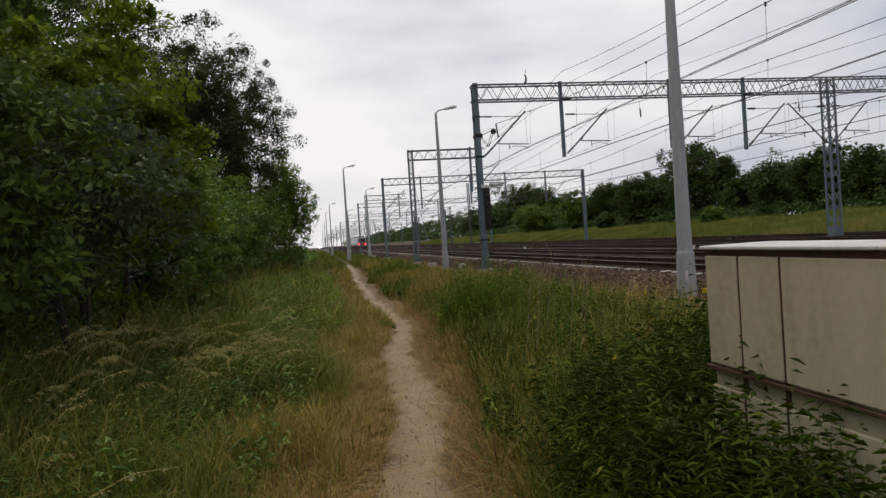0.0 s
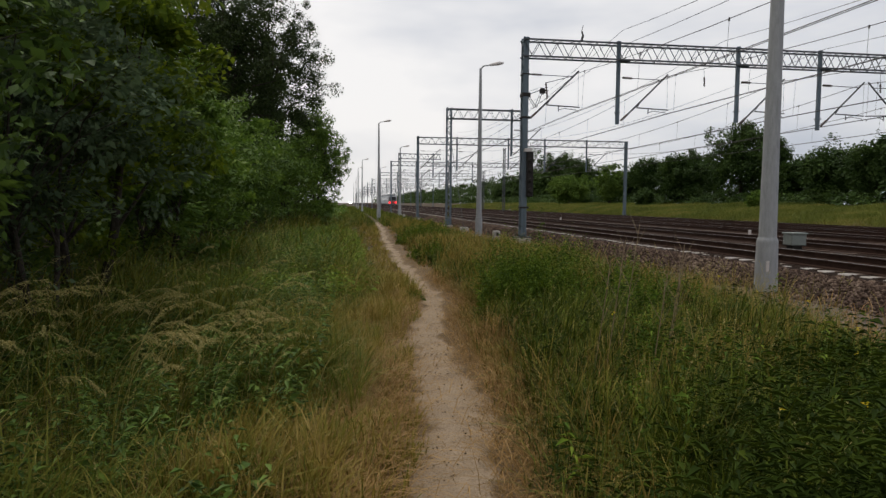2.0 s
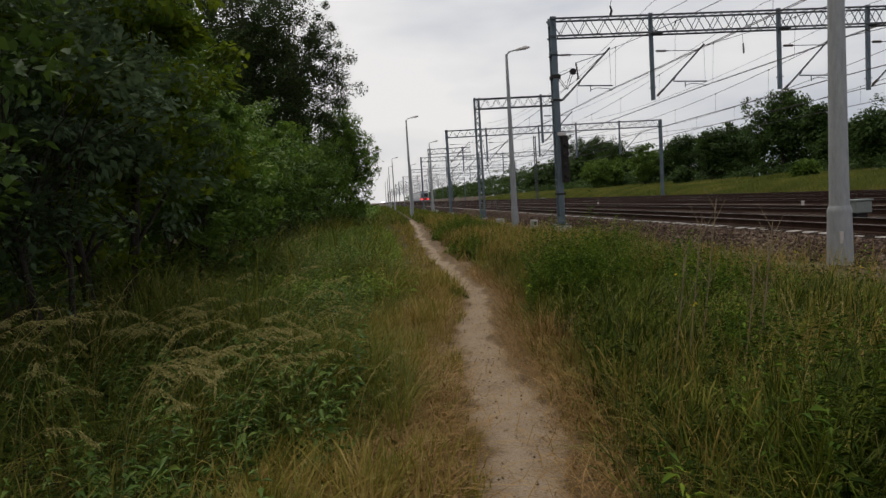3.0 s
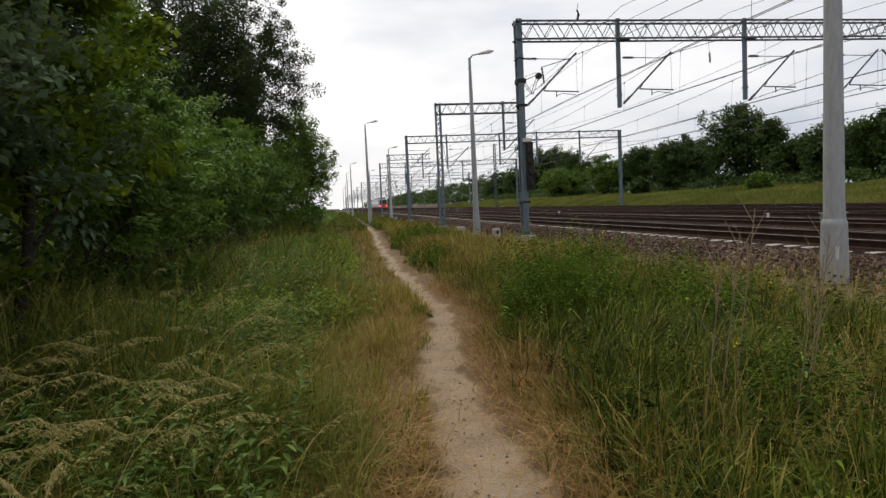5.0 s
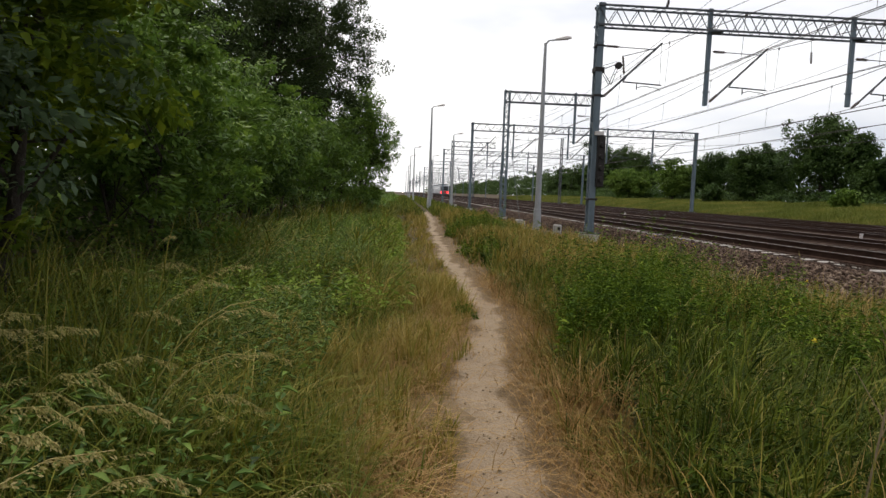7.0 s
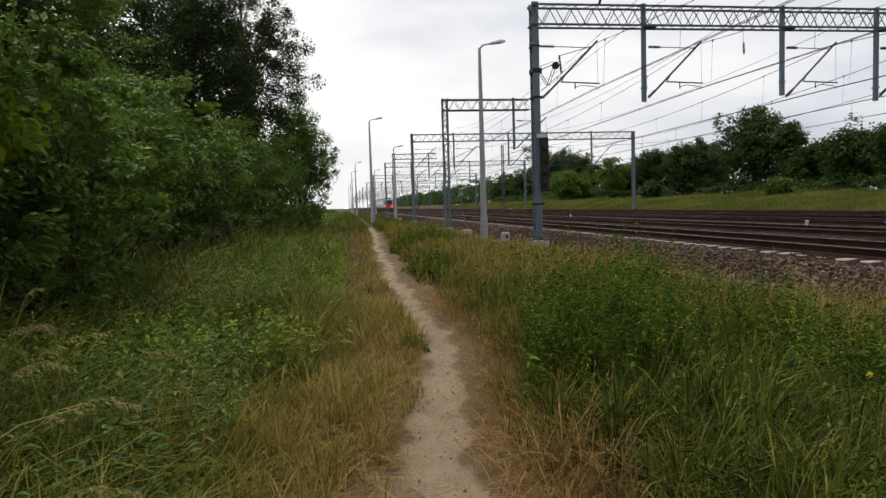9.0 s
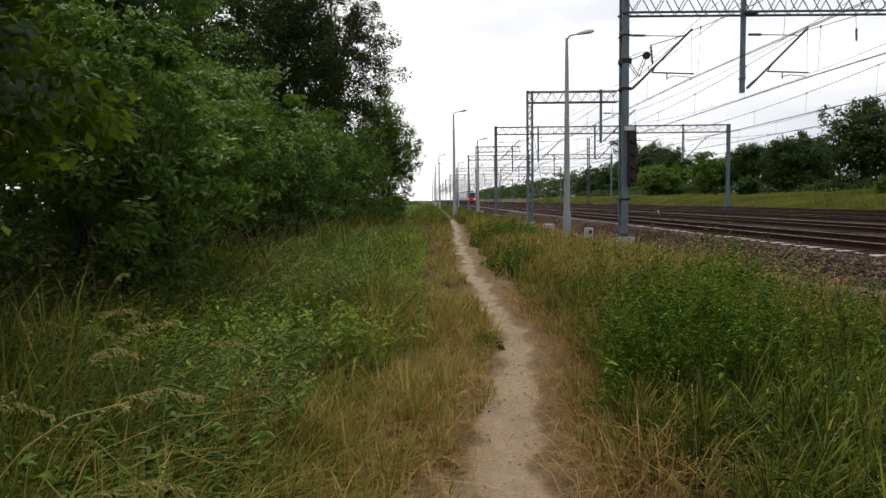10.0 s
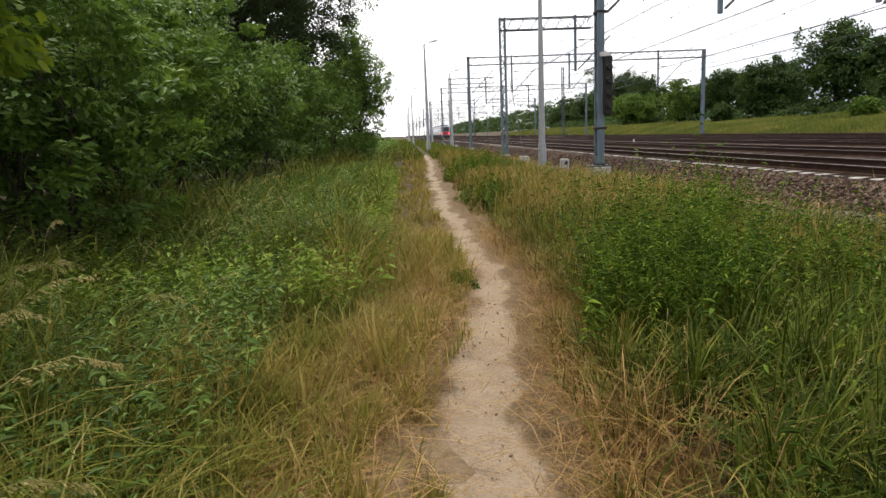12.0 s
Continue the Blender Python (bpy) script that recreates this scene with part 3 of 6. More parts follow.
ME_RAIL = rail_mesh(-300, 2400)
bm = bmesh.new()
box(bm, (0, 0, 0), (2.6, 0.27, 0.2), 0.025)
ME_SLEEPER = bm_mesh("sleeper", bm, M_SLEEPER_NEAR)
bm = bmesh.new()
box(bm, (0, 0, 0), (2.6, 0.27, 0.2), 0.025)
ME_SLEEPER_FAR = bm_mesh("sleeper", bm, M_SLEEPER_FAR)
SPACING = 0.53
for k, tx in enumerate(TRACKS):
    tr = thing("railway_track", tx, 0, 0, "railway track with rusty rails on concrete sleepers in ballast", "railway track", "parallel tracks", "structure")
    for s in (-0.75, 0.75):
        mesh_part("rail", ME_RAIL, tr, Matrix.Translation((s, 0, RAIL_Z - 0.165)))
    n_part = 130 if k == 0 else 60
    y_first = 8.0 if k == 0 else 14.0
    for j in range(n_part):
        mesh_part("sleeper", ME_SLEEPER if k == 0 else ME_SLEEPER_FAR, tr, Matrix.Translation((random.uniform(-0.02, 0.02), y_first + SPACING * j, RAIL_Z - 0.165 - 0.1 + random.uniform(-0.006, 0.006))))
    bm = bmesh.new()
    for j in range(110):
        box(bm, (0, y_first + SPACING * (n_part + j), RAIL_Z - 0.265), (2.6, 0.27, 0.2))
    tagged(part("sleeper_row", bm, M_SLEEPER_NEAR if k == 0 else M_SLEEPER_FAR, tr), kind="stuff")

# ---------------------------------------------------------------- overhead line gantries
BEAM_T, BEAM_B = 8.68, 7.95


def lattice_beam(x0, x1, z0, z1, depth, step=0.40, r=0.021):
    """A four-chord lattice girder along x."""
    bm = bmesh.new()
    for y in (-depth / 2, depth / 2):
        for z in (z0, z1):
            bar(bm, (x0, y, z), (x1, y, z), 0.065, 0.065)
    n = max(2, int(round((x1 - x0) / step)))
    for k in range(n):
        a, b = x0 + (x1 - x0) * k / n, x0 + (x1 - x0) * (k + 1) / n
        for y in (-depth / 2, depth / 2):
            bar(bm, (a, y, z0 if k % 2 else z1), (b, y, z1 if k % 2 else z0), r * 1.15)
        if k % 2:
            bar(bm, (a, -depth / 2, z0), (b, depth / 2, z0), r * 0.8)
            bar(bm, (a, depth / 2, z1), (b, -depth / 2, z1), r * 0.8)
    return bm


def lattice_leg(h, w=0.42, d=0.42, step=0.55):
    """Four angle posts with crossed lacing."""
    bm = bmesh.new()
    for x in (-w / 2, w / 2):
        for y in (-d / 2, d / 2):
            bar(bm, (x, y, 0), (x, y, h), 0.075)
    n = int(h / step)
    for k in range(n):
        a, b = h * k / n, h * (k + 1) / n
        s = 1 if k % 2 else -1
        for y in (-d / 2, d / 2):
            bar(bm, (-s * w / 2, y, a), (s * w / 2, y, b), 0.035)
        for x in (-w / 2, w / 2):
            bar(bm, (x, -s * d / 2, a), (x, s * d / 2, b), 0.035)
    box(bm, (0, 0, 0.25), (w + 0.08, d + 0.08, 0.5))
    return bm


def channel_leg(h):
    """Two rolled channels, one behind the other, with zigzag lacing between them."""
    bm = bmesh.new()
    for y in (-0.2, 0.2):
        box(bm, (0, y, h / 2), (0.23, 0.02, h))
        for x in (-0.105, 0.105):
            box(bm, (x, y * 0.82, h / 2), (0.018, 0.06, h))
    n = int(h / 0.42)
    for k in range(n):
        a, b = h * k / n, h * (k + 1) / n
        s = 1 if k % 2 else -1
        for x in (-0.1, 0.1):
            bar(bm, (x * 1.06, -s * 0.17, a), (x * 1.06, s * 0.17, b), 0.016, 0.05)
    for z in (0.02, h * 0.48, h * 0.83, h - 0.2):
        box(bm, (0, 0, z + 0.03), (0.25, 0.44, 0.06))
    box(bm, (0, 0, 0.16), (0.25, 0.44, 0.32))
    return bm


def ins_bm(p, q, r=0.055):
    """A ribbed porcelain insulator between two points."""
    bm = bmesh.new()
    p, q = Vector(p), Vector(q)
    rod(bm, p, q, r * 0.45, n=8)
    for k in range(5):
        a = p.lerp(q, 0.15 + 0.7 * k / 4)
        e = (q - p).normalized() * 0.018
        rod(bm, a - e, a + e, r, r * 0.8, n=8)
    return bm


def cantilever(g, x, s):
    """Bracket that carries the wires of one track; s = 1 reaches to +x, -1 to -x."""
    def P(dx, z):
        return (x + s * dx, 0, z)
    bm = bmesh.new()
    rod(bm, P(0.35, 5.62), P(2.22, 7.45), 0.038, n=6)
    rod(bm, P(0.6, 7.23), P(1.95, 7.2), 0.016, n=6)
    rod(bm, P(1.95, 7.2), P(2.0, 7.24), 0.03, n=6)
    rod(bm, P(0.82, 5.98), P(2.28, 5.92), 0.026, n=6)
    rod(bm, P(0.95, 6.16), P(0.82, 5.98), 0.02, n=5)
    rod(bm, P(2.2, 7.4), P(2.22, 5.94), 0.007, n=4)
    rod(bm, P(1.35, 5.95), P(1.35, 5.72), 0.022, n=5)
    rod(bm, P(1.35, 5.78), P(1.6, 5.86), 0.014, n=5)
    rod(bm, P(1.6, 5.86), P(2.15, 5.8), 0.014, n=5)
    rod(bm, P(2.15, 5.8), P(2.24, 5.7), 0.014, n=5)
    c = part("cantilever", bm, M_STEEL, g, "thin grey steel bracket tubes")
    part("insulator", ins_bm(P(0.12, 7.24), P(0.6, 7.23), 0.06), M_INSUL, c, "ribbed brown insulator")
    part("insulator", ins_bm(P(0.1, 5.4), P(0.42, 5.69), 0.06), M_INSUL, c, "ribbed brown insulator")


def drop_post(g, x, zb):
    bm = bmesh.new()
    box(bm, (x, 0, (zb + BEAM_T) / 2 + 0.05), (0.145, 0.145, BEAM_T - zb + 0.1), 0.008)
    box(bm, (x, 0, zb + 0.5), (0.2, 0.2, 0.05))
    box(bm, (x + 0.22, 0, BEAM_B), (0.5, 0.3, 0.07))
    part("drop_post", bm, M_BLUE, g)


def foundation(g, x, z0, z1):
    bm = bmesh.new()
    box(bm, (x, 0, (z0 + z1) / 2), (0.62, 0.75, z1 - z0), 0.03)
    f = part("foundation", bm, M_CONC, g, "pale weathered concrete block")
    bm = bmesh.new()
    box(bm, (x, 0, z1 + 0.025), (0.66, 0.7, 0.05))
    for sx in (-0.24, 0.24):
        for sy in (-0.25, 0.25):
            rod(bm, (x + sx, sy, z1 + 0.05), (x + sx, sy, z1 + 0.14), 0.02, n=6)
    part("base_plate", bm, M_STEEL, f, "dark bolted base plate")


def gantry(y, kind, x0=7.6, x1=30.6, drops=(), arms=(), legs=(), base=0.34, base_far=0.62):
    g = thing("catenary_gantry", 0, y, 0, "blue-grey steel gantry with lattice beam over the tracks", "overhead gantry", "gantries along the line")
    h0 = BEAM_T + 0.06 - base
    bm = lattice_leg(h0, 0.32, 0.42, 0.4) if kind == "lattice" else channel_leg(h0)
    bmesh.ops.translate(bm, vec=(x0, 0, base), verts=bm.verts)
    part("leg", bm, M_BLUE, g)
    foundation(g, x0, base - 0.75, base - 0.02)
    for lx in legs:
        bm = lattice_leg(BEAM_T - base_far) if lx < 29 else channel_leg(BEAM_T - base_far)
        bmesh.ops.translate(bm, vec=(lx, 0, base_far), verts=bm.verts)
        part("leg", bm, M_BLUE, g)
        foundation(g, lx, base_far - 0.4, base_far - 0.02)
    part("lattice_beam", lattice_beam(x0 - 0.15, x1 + 0.1, BEAM_B, BEAM_T - 0.04, 0.5), M_STEEL, g, "dull grey lattice beam")
    for dx, zb in drops:
        drop_post(g, dx, zb)
    for ax, s in arms:
        cantilever(g, ax, s)
    return g


FULL = dict(drops=((11.74, 5.25), (17.3, 5.45), (21.3, 5.22)), arms=((7.75, 1), (11.8, 1), (17.36, 1), (21.36, 1), (26.0, -1), (26.2, 1)), legs=(26.1,))
g_near = gantry(29.3, "channel", x1=31.0, **FULL)
gantry(50.0, "lattice", x1=13.3, drops=((12.3, 5.3),), arms=((12.36, 1),), base=0.2)
gantry(71.0, "channel", x1=30.5, drops=((11.74, 5.25), (17.3, 5.45), (21.3, 5.22), (26.0, 5.3)), arms=((7.75, 1), (11.8, 1), (17.36, 1), (21.36, 1), (26.1, 1)), legs=(30.5,), base=0.28)
gantry(94.5, "lattice", x1=13.3, drops=((12.3, 5.3),), arms=((12.36, 1),), base=0.25)
for gy_ in (112.0, 152.0, 192.0, 232.0, 272.0, 312.0, 352.0, 400.0, 450.0, 510.0):
    gantry(gy_, "channel", x1=30.5, drops=((11.74, 5.25), (17.3, 5.45), (21.3, 5.22)), arms=((7.75, 1), (11.8, 1), (17.36, 1), (21.36, 1)), legs=(30.5,), base=0.3)
gantry(-12.0, "channel", x1=31.0, **FULL)


def add_switch_gear(g):
    """Bracket with pulley weight and horn on the near gantry."""
    for q0, q1, w_, dy_ in (((7.7, 6.36), (8.35, 6.62), 0.03, 0.0), ((7.7, 6.5), (8.34, 6.72), 0.016, 0.06), ((7.74, 6.34), (8.06, 5.86), 0.022, 0.06),
                            ((7.83, 6.34), (8.15, 5.86), 0.022, 0.06), ((8.06, 5.86), (8.3, 6.5), 0.022, 0.06), ((8.15, 5.86), (8.39, 6.5), 0.022, 0.06)):
        bm = bmesh.new()
        bar(bm, (q0[0], dy_, q0[1]), (q1[0], dy_, q1[1]), w_)
        part("strut", bm, M_STEEL, g)
    bm = bmesh.new()
    rod(bm, (8.38, -0.05, 6.56), (8.38, 0.05, 6.56), 0.13, n=12)
    part("pulley", bm, M_DARK, g, "dark pulley wheel beside the leg")
    part("insulator", ins_bm((8.52, 0, 6.92), (8.6, 0, 6.25), 0.06), M_INSUL, g, "upright dark insulator")
    bm = bmesh.new()
    rod(bm, (8.52, 0, 6.9), (9.75, 0, 7.25), 0.016, n=5)
    part("anchor_wire", bm, M_STEEL, g)
    bm = bmesh.new()
    rod(bm, (10.05, 0, 8.7), (10.12, 0, 8.95), 0.05, n=8)
    rod(bm, (10.12, 0, 8.95), (10.06, 0, 9.12), 0.035, n=8)
    rod(bm, (10.06, 0, 9.12), (10.12, 0, 9.38), 0.012, n=5)
    part("horn", bm, M_DARK, g, "small dark horn on the beam")
    for bz, bh in ((1.62, 0.07), (5.42, 0.08), (6.36, 0.16), (7.22, 0.05)):
        bm = bmesh.new()
        box(bm, (7.6, 0, bz), (0.29, 0.48, bh), 0.01)
        box(bm, (7.78, -0.1, bz), (0.1, 0.06, bh * 1.3), 0.01)
        part("clamp", bm, M_DARK, g, "dark bolted clamp round the leg")
    for hx in (15.72, 24.4):
        bm = bmesh.new()
        rod(bm, (hx - 0.03, 0, 7.9), (hx, 0, 7.4), 0.008, n=4)
        part("hanging_rod", bm, M_STEEL, g)
        part("insulator", ins_bm((hx, 0, 7.42), (hx + 0.02, 0, 6.98), 0.05), M_INSUL, g, "hanging brown insulator")


add_switch_gear(g_near)

# dark signal on the near gantry leg
sig = thing("railway_signal", 7.80, 29.0, 2.05, "dark brown signal housing fixed to the gantry leg", "railway signal")
bm = bmesh.new()
box(bm, (0, 0, 0.97), (0.26, 0.24, 1.9), 0.03)
part("housing", bm, M_DARK, sig)
for k in range(4):
    bm = bmesh.new()
    rod(bm, (0, -0.12, 0.3 + 0.42 * k), (0, -0.28, 0.3 + 0.42 * k), 0.1, 0.09, n=12)
    part("visor", bm, M_DARK, sig)
bm = bmesh.new()
box(bm, (-0.08, 0.08, 1.99), (0.34, 0.20, 0.14), 0.01)
part("bracket", bm, M_LID, sig, "pale mounting bracket")

# ---------------------------------------------------------------- wires
SUPPORTS = [-12.0, 29.3, 71.0, 112.0, 152.0, 192.0, 232.0, 272.0, 312.0, 352.0, 400.0, 450.0, 510.0]


def sag_points(x, z, sag, zig=0.0, first=-53.0):
    pts = []
    ys = [first] + SUPPORTS
    for k, (a, b) in enumerate(zip(ys, ys[1:])):
        n = 12 if b < 120 else 5
        for j in range(n):
            t = j / n
            pts.append((x + zig * ((1 - 2 * t) if k % 2 else (2 * t - 1)), a + (b - a) * t, z - sag * 4 * t * (1 - t)))
    pts.append((x, ys[-1], z))
    return np.array(pts)


def wire_part(name, pts, r, parent):
    v, t = poly_tube(pts, [r] * len(pts), 5)
    return mesh_part(name, raw_mesh(name, v, t, M_WIRE, True), parent)


WIRE_X = [10.0, 14.05, 19.6, 23.6, 28.4]
for wx in WIRE_X:
    w = thing("overhead_wire", 0, 0, 0, "dark overhead wire pair above one track", "overhead wire", "overhead wires")
    m1, c1 = sag_points(wx, 7.35, 0.95, 0.12), sag_points(wx, 5.72, 0.06, 0.2)
    wire_part("messenger_wire", m1, 0.011 if wx < 15 else 0.014, w)
    wire_part("contact_wire", c1, 0.011 if wx < 15 else 0.014, w)
    wire_part("second_contact_wire", c1 + np.array([0.09, 0, 0.0]), 0.010, w)
    for y in np.arange(-8.0, 112.0, 5.2):
        za, zb = np.interp(y, m1[:, 1], m1[:, 2]), np.interp(y, c1[:, 1], c1[:, 2])
        bm = bmesh.new()
        rod(bm, (np.interp(y, m1[:, 1], m1[:, 0]), y, za), (np.interp(y, c1[:, 1], c1[:, 0]), y, zb), 0.006, n=4)
        rod(bm, (np.interp(y, m1[:, 1], m1[:, 0]), y, za - 0.06), (np.interp(y, m1[:, 1], m1[:, 0]), y, za + 0.03), 0.025, n=5)
        part("dropper", bm, M_WIRE, w)
for fx, fz, sg in ((11.9, 9.25, 1.1), (12.25, 8.75, 0.7), (16.6, 9.0, 0.9), (21.5, 8.85, 0.8)):
    w = thing("feeder_cable", 0, 0, 0, "thin dark feeder cable carried along the gantries", "cable", "feeder cables")
    wire_part("cable", sag_points(fx, fz, sg), 0.010, w)

for mx_, my_, mh_ in ((26.3, 110.0, 10.6), (26.3, 172.0, 9.2), (26.3, 232.0, 9.0), (31.2, 150.0, 8.6), (31.2, 205.0, 8.6), (16.9, 160.0, 9.0), (16.9, 250.0, 9.0)):
    ms = thing("catenary_mast", mx_, my_, 0.45, "dark slender steel mast standing between the tracks", "mast", "single masts")
    part("post", lattice_leg(mh_, 0.3, 0.3, 0.6), M_STEEL, ms)
    bm = bmesh.new()
    rod(bm, (0, 0, mh_ * 0.62), (1.9, 0, mh_ * 0.78), 0.03, n=5)
    rod(bm, (0, 0, mh_ * 0.8), (1.9, 0, mh_ * 0.78), 0.02, n=5)
    part("arm", bm, M_STEEL, ms)

# stay wires with their anchor blocks
for bx_, by_, gyy in ((7.35, 42.0, 50.0), (29.6, 119.0, 112.0), (7.4, 86.0, 94.5)):
    st = thing("stay_anchor", bx_, by_, 0, "pale concrete anchor block with a steel stay wire", "anchor block", "anchor blocks")
    zb = float(ground_z(bx_, by_)) if bx_ < 9 else 0.4
    bm = bmesh.new()
    box(bm, (0, 0, zb + 0.16), (0.5, 0.5, 0.4), 0.03)
    part("block", bm, M_CONC, st)
    bm = bmesh.new()
    rod(bm, (0, 0, zb + 0.3), (0.15, gyy - by_ + (-0.3 if gyy > by_ else 0.3), 7.6), 0.016, n=5)
    part("stay_wire", bm, M_STEEL, st)

mk = thing("marker_post", 7.55, 34.0, 0, "short pale concrete marker post with a dark notch", "marker post")
bm = bmesh.new()
box(bm, (0, 0, 0.17), (0.34, 0.3, 0.52), 0.04)
part("block", bm, M_CONC, mk)
bm = bmesh.new()
box(bm, (0.03, -0.152, 0.25), (0.12, 0.02, 0.14))
part("notch", bm, M_DARK, mk)

# ---------------------------------------------------------------- lamp posts
def lamp_post(x, y, zb, h, collar, near, label):
    p = thing("lamp_post", x, y, zb, label, "lamp post", "lamp posts beside the path")
    n = 24 if near else 10
    bm = bmesh.new()
    lathe(bm, [(0.205, -0.3), (0.203, 0.0), (0.183, collar - 0.06), (0.186, collar - 0.02), (0.168, collar + 0.03), (0.158, collar + 0.06)], n)
    part("base_sleeve", bm, M_POLE, p, "", True)
    bm = bmesh.new()
    lathe(bm, [(0.152, collar + 0.05), (0.128, h * 0.42), (0.085, h * 0.86), (0.062, h)], n)
    part("pole", bm, M_POLE, p, "", True)
    bm = bmesh.new()
    rod(bm, (0, 0, h - 0.06), (0.16, -0.02, h + 0.12), 0.04, n=8)
    rod(bm, (0.14, -0.02, h + 0.11), (0.62, -0.05, h + 0.2), 0.035, n=8)
    part("arm", bm, M_POLE, p)
    bm = bmesh.new()
    rod(bm, (0.5, -0.05, h + 0.18), (1.02, -0.08, h + 0.28), 0.06, 0.105, n=10)
    rod(bm, (1.0, -0.08, h + 0.276), (1.22, -0.09, h + 0.3), 0.105, 0.05, n=10)
    part("lantern", bm, M_LID, p, "pale grey lantern head")
    if near:
        bm = bmesh.new()
        box(bm, (-0.085, -0.168, 0.52), (0.075, 0.02, 0.2), 0.006)
        part("label_plate", bm, M_LID, p, "small worn pale label plate")
        bm = bmesh.new()
        rod(bm, (-0.05, -0.192, 0.17), (-0.05, -0.206, 0.17), 0.016, n=8)
        part("bolt", bm, M_DARK, p)
        bm = bmesh.new()
        lathe(bm, [(0.235, -0.2), (0.228, 0.03), (0.20, 0.05)], 20)
        part("footing", bm, M_BALLAST, p, "dark footing ring", True)
    return p


lamp_post(7.7, 12.8, 0.16, 9.2, 0.98, True, "light grey tapered lamp post on a thicker base sleeve")
lamp_post(7.22, 36.8, 0.0, 8.95, 1.0, False, "light grey lamp post with one curved arm")
for lx, ly, lh in ((3.35, 67.5, 9.5), (7.3, 90.0, 9.1), (3.2, 127.0, 9.6), (3.0, 156.0, 9.6), (7.4, 142.0, 9.1), (3.4, 210.0, 9.6), (3.4, 270.0, 9.6)):
    lamp_post(lx, ly, float(ground_z(lx, ly)), lh, 1.0, False, "light grey lamp post beside the path")

# ---------------------------------------------------------------- cream cabinet beside the path
cab = thing("equipment_cabinet", 1.9, 3.0, 0.05, "cream painted sheet-metal cabinet with rusty seams in weeds", "cabinet")
CW, CL, CH = 0.36, 3.2, 1.57
bm = bmesh.new()
box(bm, (CW / 2, -CL / 2, CH / 2), (CW - 0.04, CL - 0.04, CH), 0.01)
part("body", bm, M_CREAM, cab)
for y0, y1 in ((-0.02, -0.262), (-0.278, -0.542), (-0.558, -1.35), (-1.37, -2.2), (-2.22, -3.18)):
    bm = bmesh.new()
    box(bm, (0.008, (y0 + y1) / 2, 1.295), (0.024, y0 - y1, 0.53), 0.005)
    part("door_panel", bm, M_CREAM, cab)
    bm = bmesh.new()
    box(bm, (0.010, (y0 + y1) / 2, 0.47), (0.024, y0 - y1, 0.90), 0.005)
    part("lower_panel", bm, M_CREAM, cab)
for y in (-0.27, -0.55, -1.36, -2.21):
    bm = bmesh.new()
    box(bm, (0.012, y, CH / 2), (0.02, 0.014, CH - 0.02))
    part("seam", bm, M_SEAM, cab, "dark rusty vertical seam")
for z in (1.012,):
    bm = bmesh.new()
    box(bm, (-0.004, -CL / 2, z), (0.03, CL, 0.014))
    part("seam", bm, M_SEAM, cab, "dark rusty lower rail")
# thin strip in the dark seam colour just below the lid
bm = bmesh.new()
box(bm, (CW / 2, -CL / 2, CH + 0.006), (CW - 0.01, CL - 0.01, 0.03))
part("seam", bm, M_SEAM, cab, "dark brown strip under the lid")
for yc, ln in ((-0.52, 1.06), (-2.14, 2.16)):
    bm = bmesh.new()
    box(bm, (CW / 2, yc, CH + 0.03), (CW + 0.03, ln, 0.018), 0.005)
    part("lid", bm, M_LID, cab, "pale flat lid panel")

# ---------------------------------------------------------------- small track-side things
rb = thing("relay_box", 12.75, 18.9, 0.5, "grey-green relay box on a dark stand between the tracks", "relay box")
bm = bmesh.new()
box(bm, (0, 0, 0.32), (0.46, 0.4, 0.32), 0.02)
part("body", bm, M_GREENBOX, rb)
bm = bmesh.new()
box(bm, (0, 0, 0.50), (0.52, 0.46, 0.045), 0.012)
part("lid", bm, M_GREENBOX, rb)
bm = bmesh.new()
box(bm, (0, 0, 0.09), (0.3, 0.25, 0.2))
box(bm, (0, 0, 0.165), (0.5, 0.36, 0.03))
part("stand", bm, M_DARK, rb, "dark stand")
for px, py, pz in ((17.0, 27.5, 0.45), (16.9, 52.0, 0.45)):
    pst = thing("trackside_post", px, py, pz, "short white post between the tracks", "post", "short white posts")
    bm = bmesh.new()
    box(bm, (0, 0, 0.13), (0.09, 0.08, 0.26), 0.015)
    part("post", bm, M_LID, pst)
    bm = bmesh.new()
    box(bm, (0, 0, 0.27), (0.11, 0.1, 0.04), 0.01)
    part("cap", bm, M_LID, pst)
bm = bmesh.new()
bmesh.ops.create_icosphere(bm, subdivisions=3, radius=0.1)
for v in bm.verts:
    k = noise.noise(v.co * 14) * 0.06 + noise.noise(v.co * 31) * 0.03
    v.co = v.co * (1 + k * 6)
    v.co.z *= 0.5
lit = new("litter", bm_mesh("litter", bm, M_LITTER))
lit.location = (6.0, 13.6, 0.19)
tagged(lit, "crumpled white plastic litter lying on the gravel", "litter")

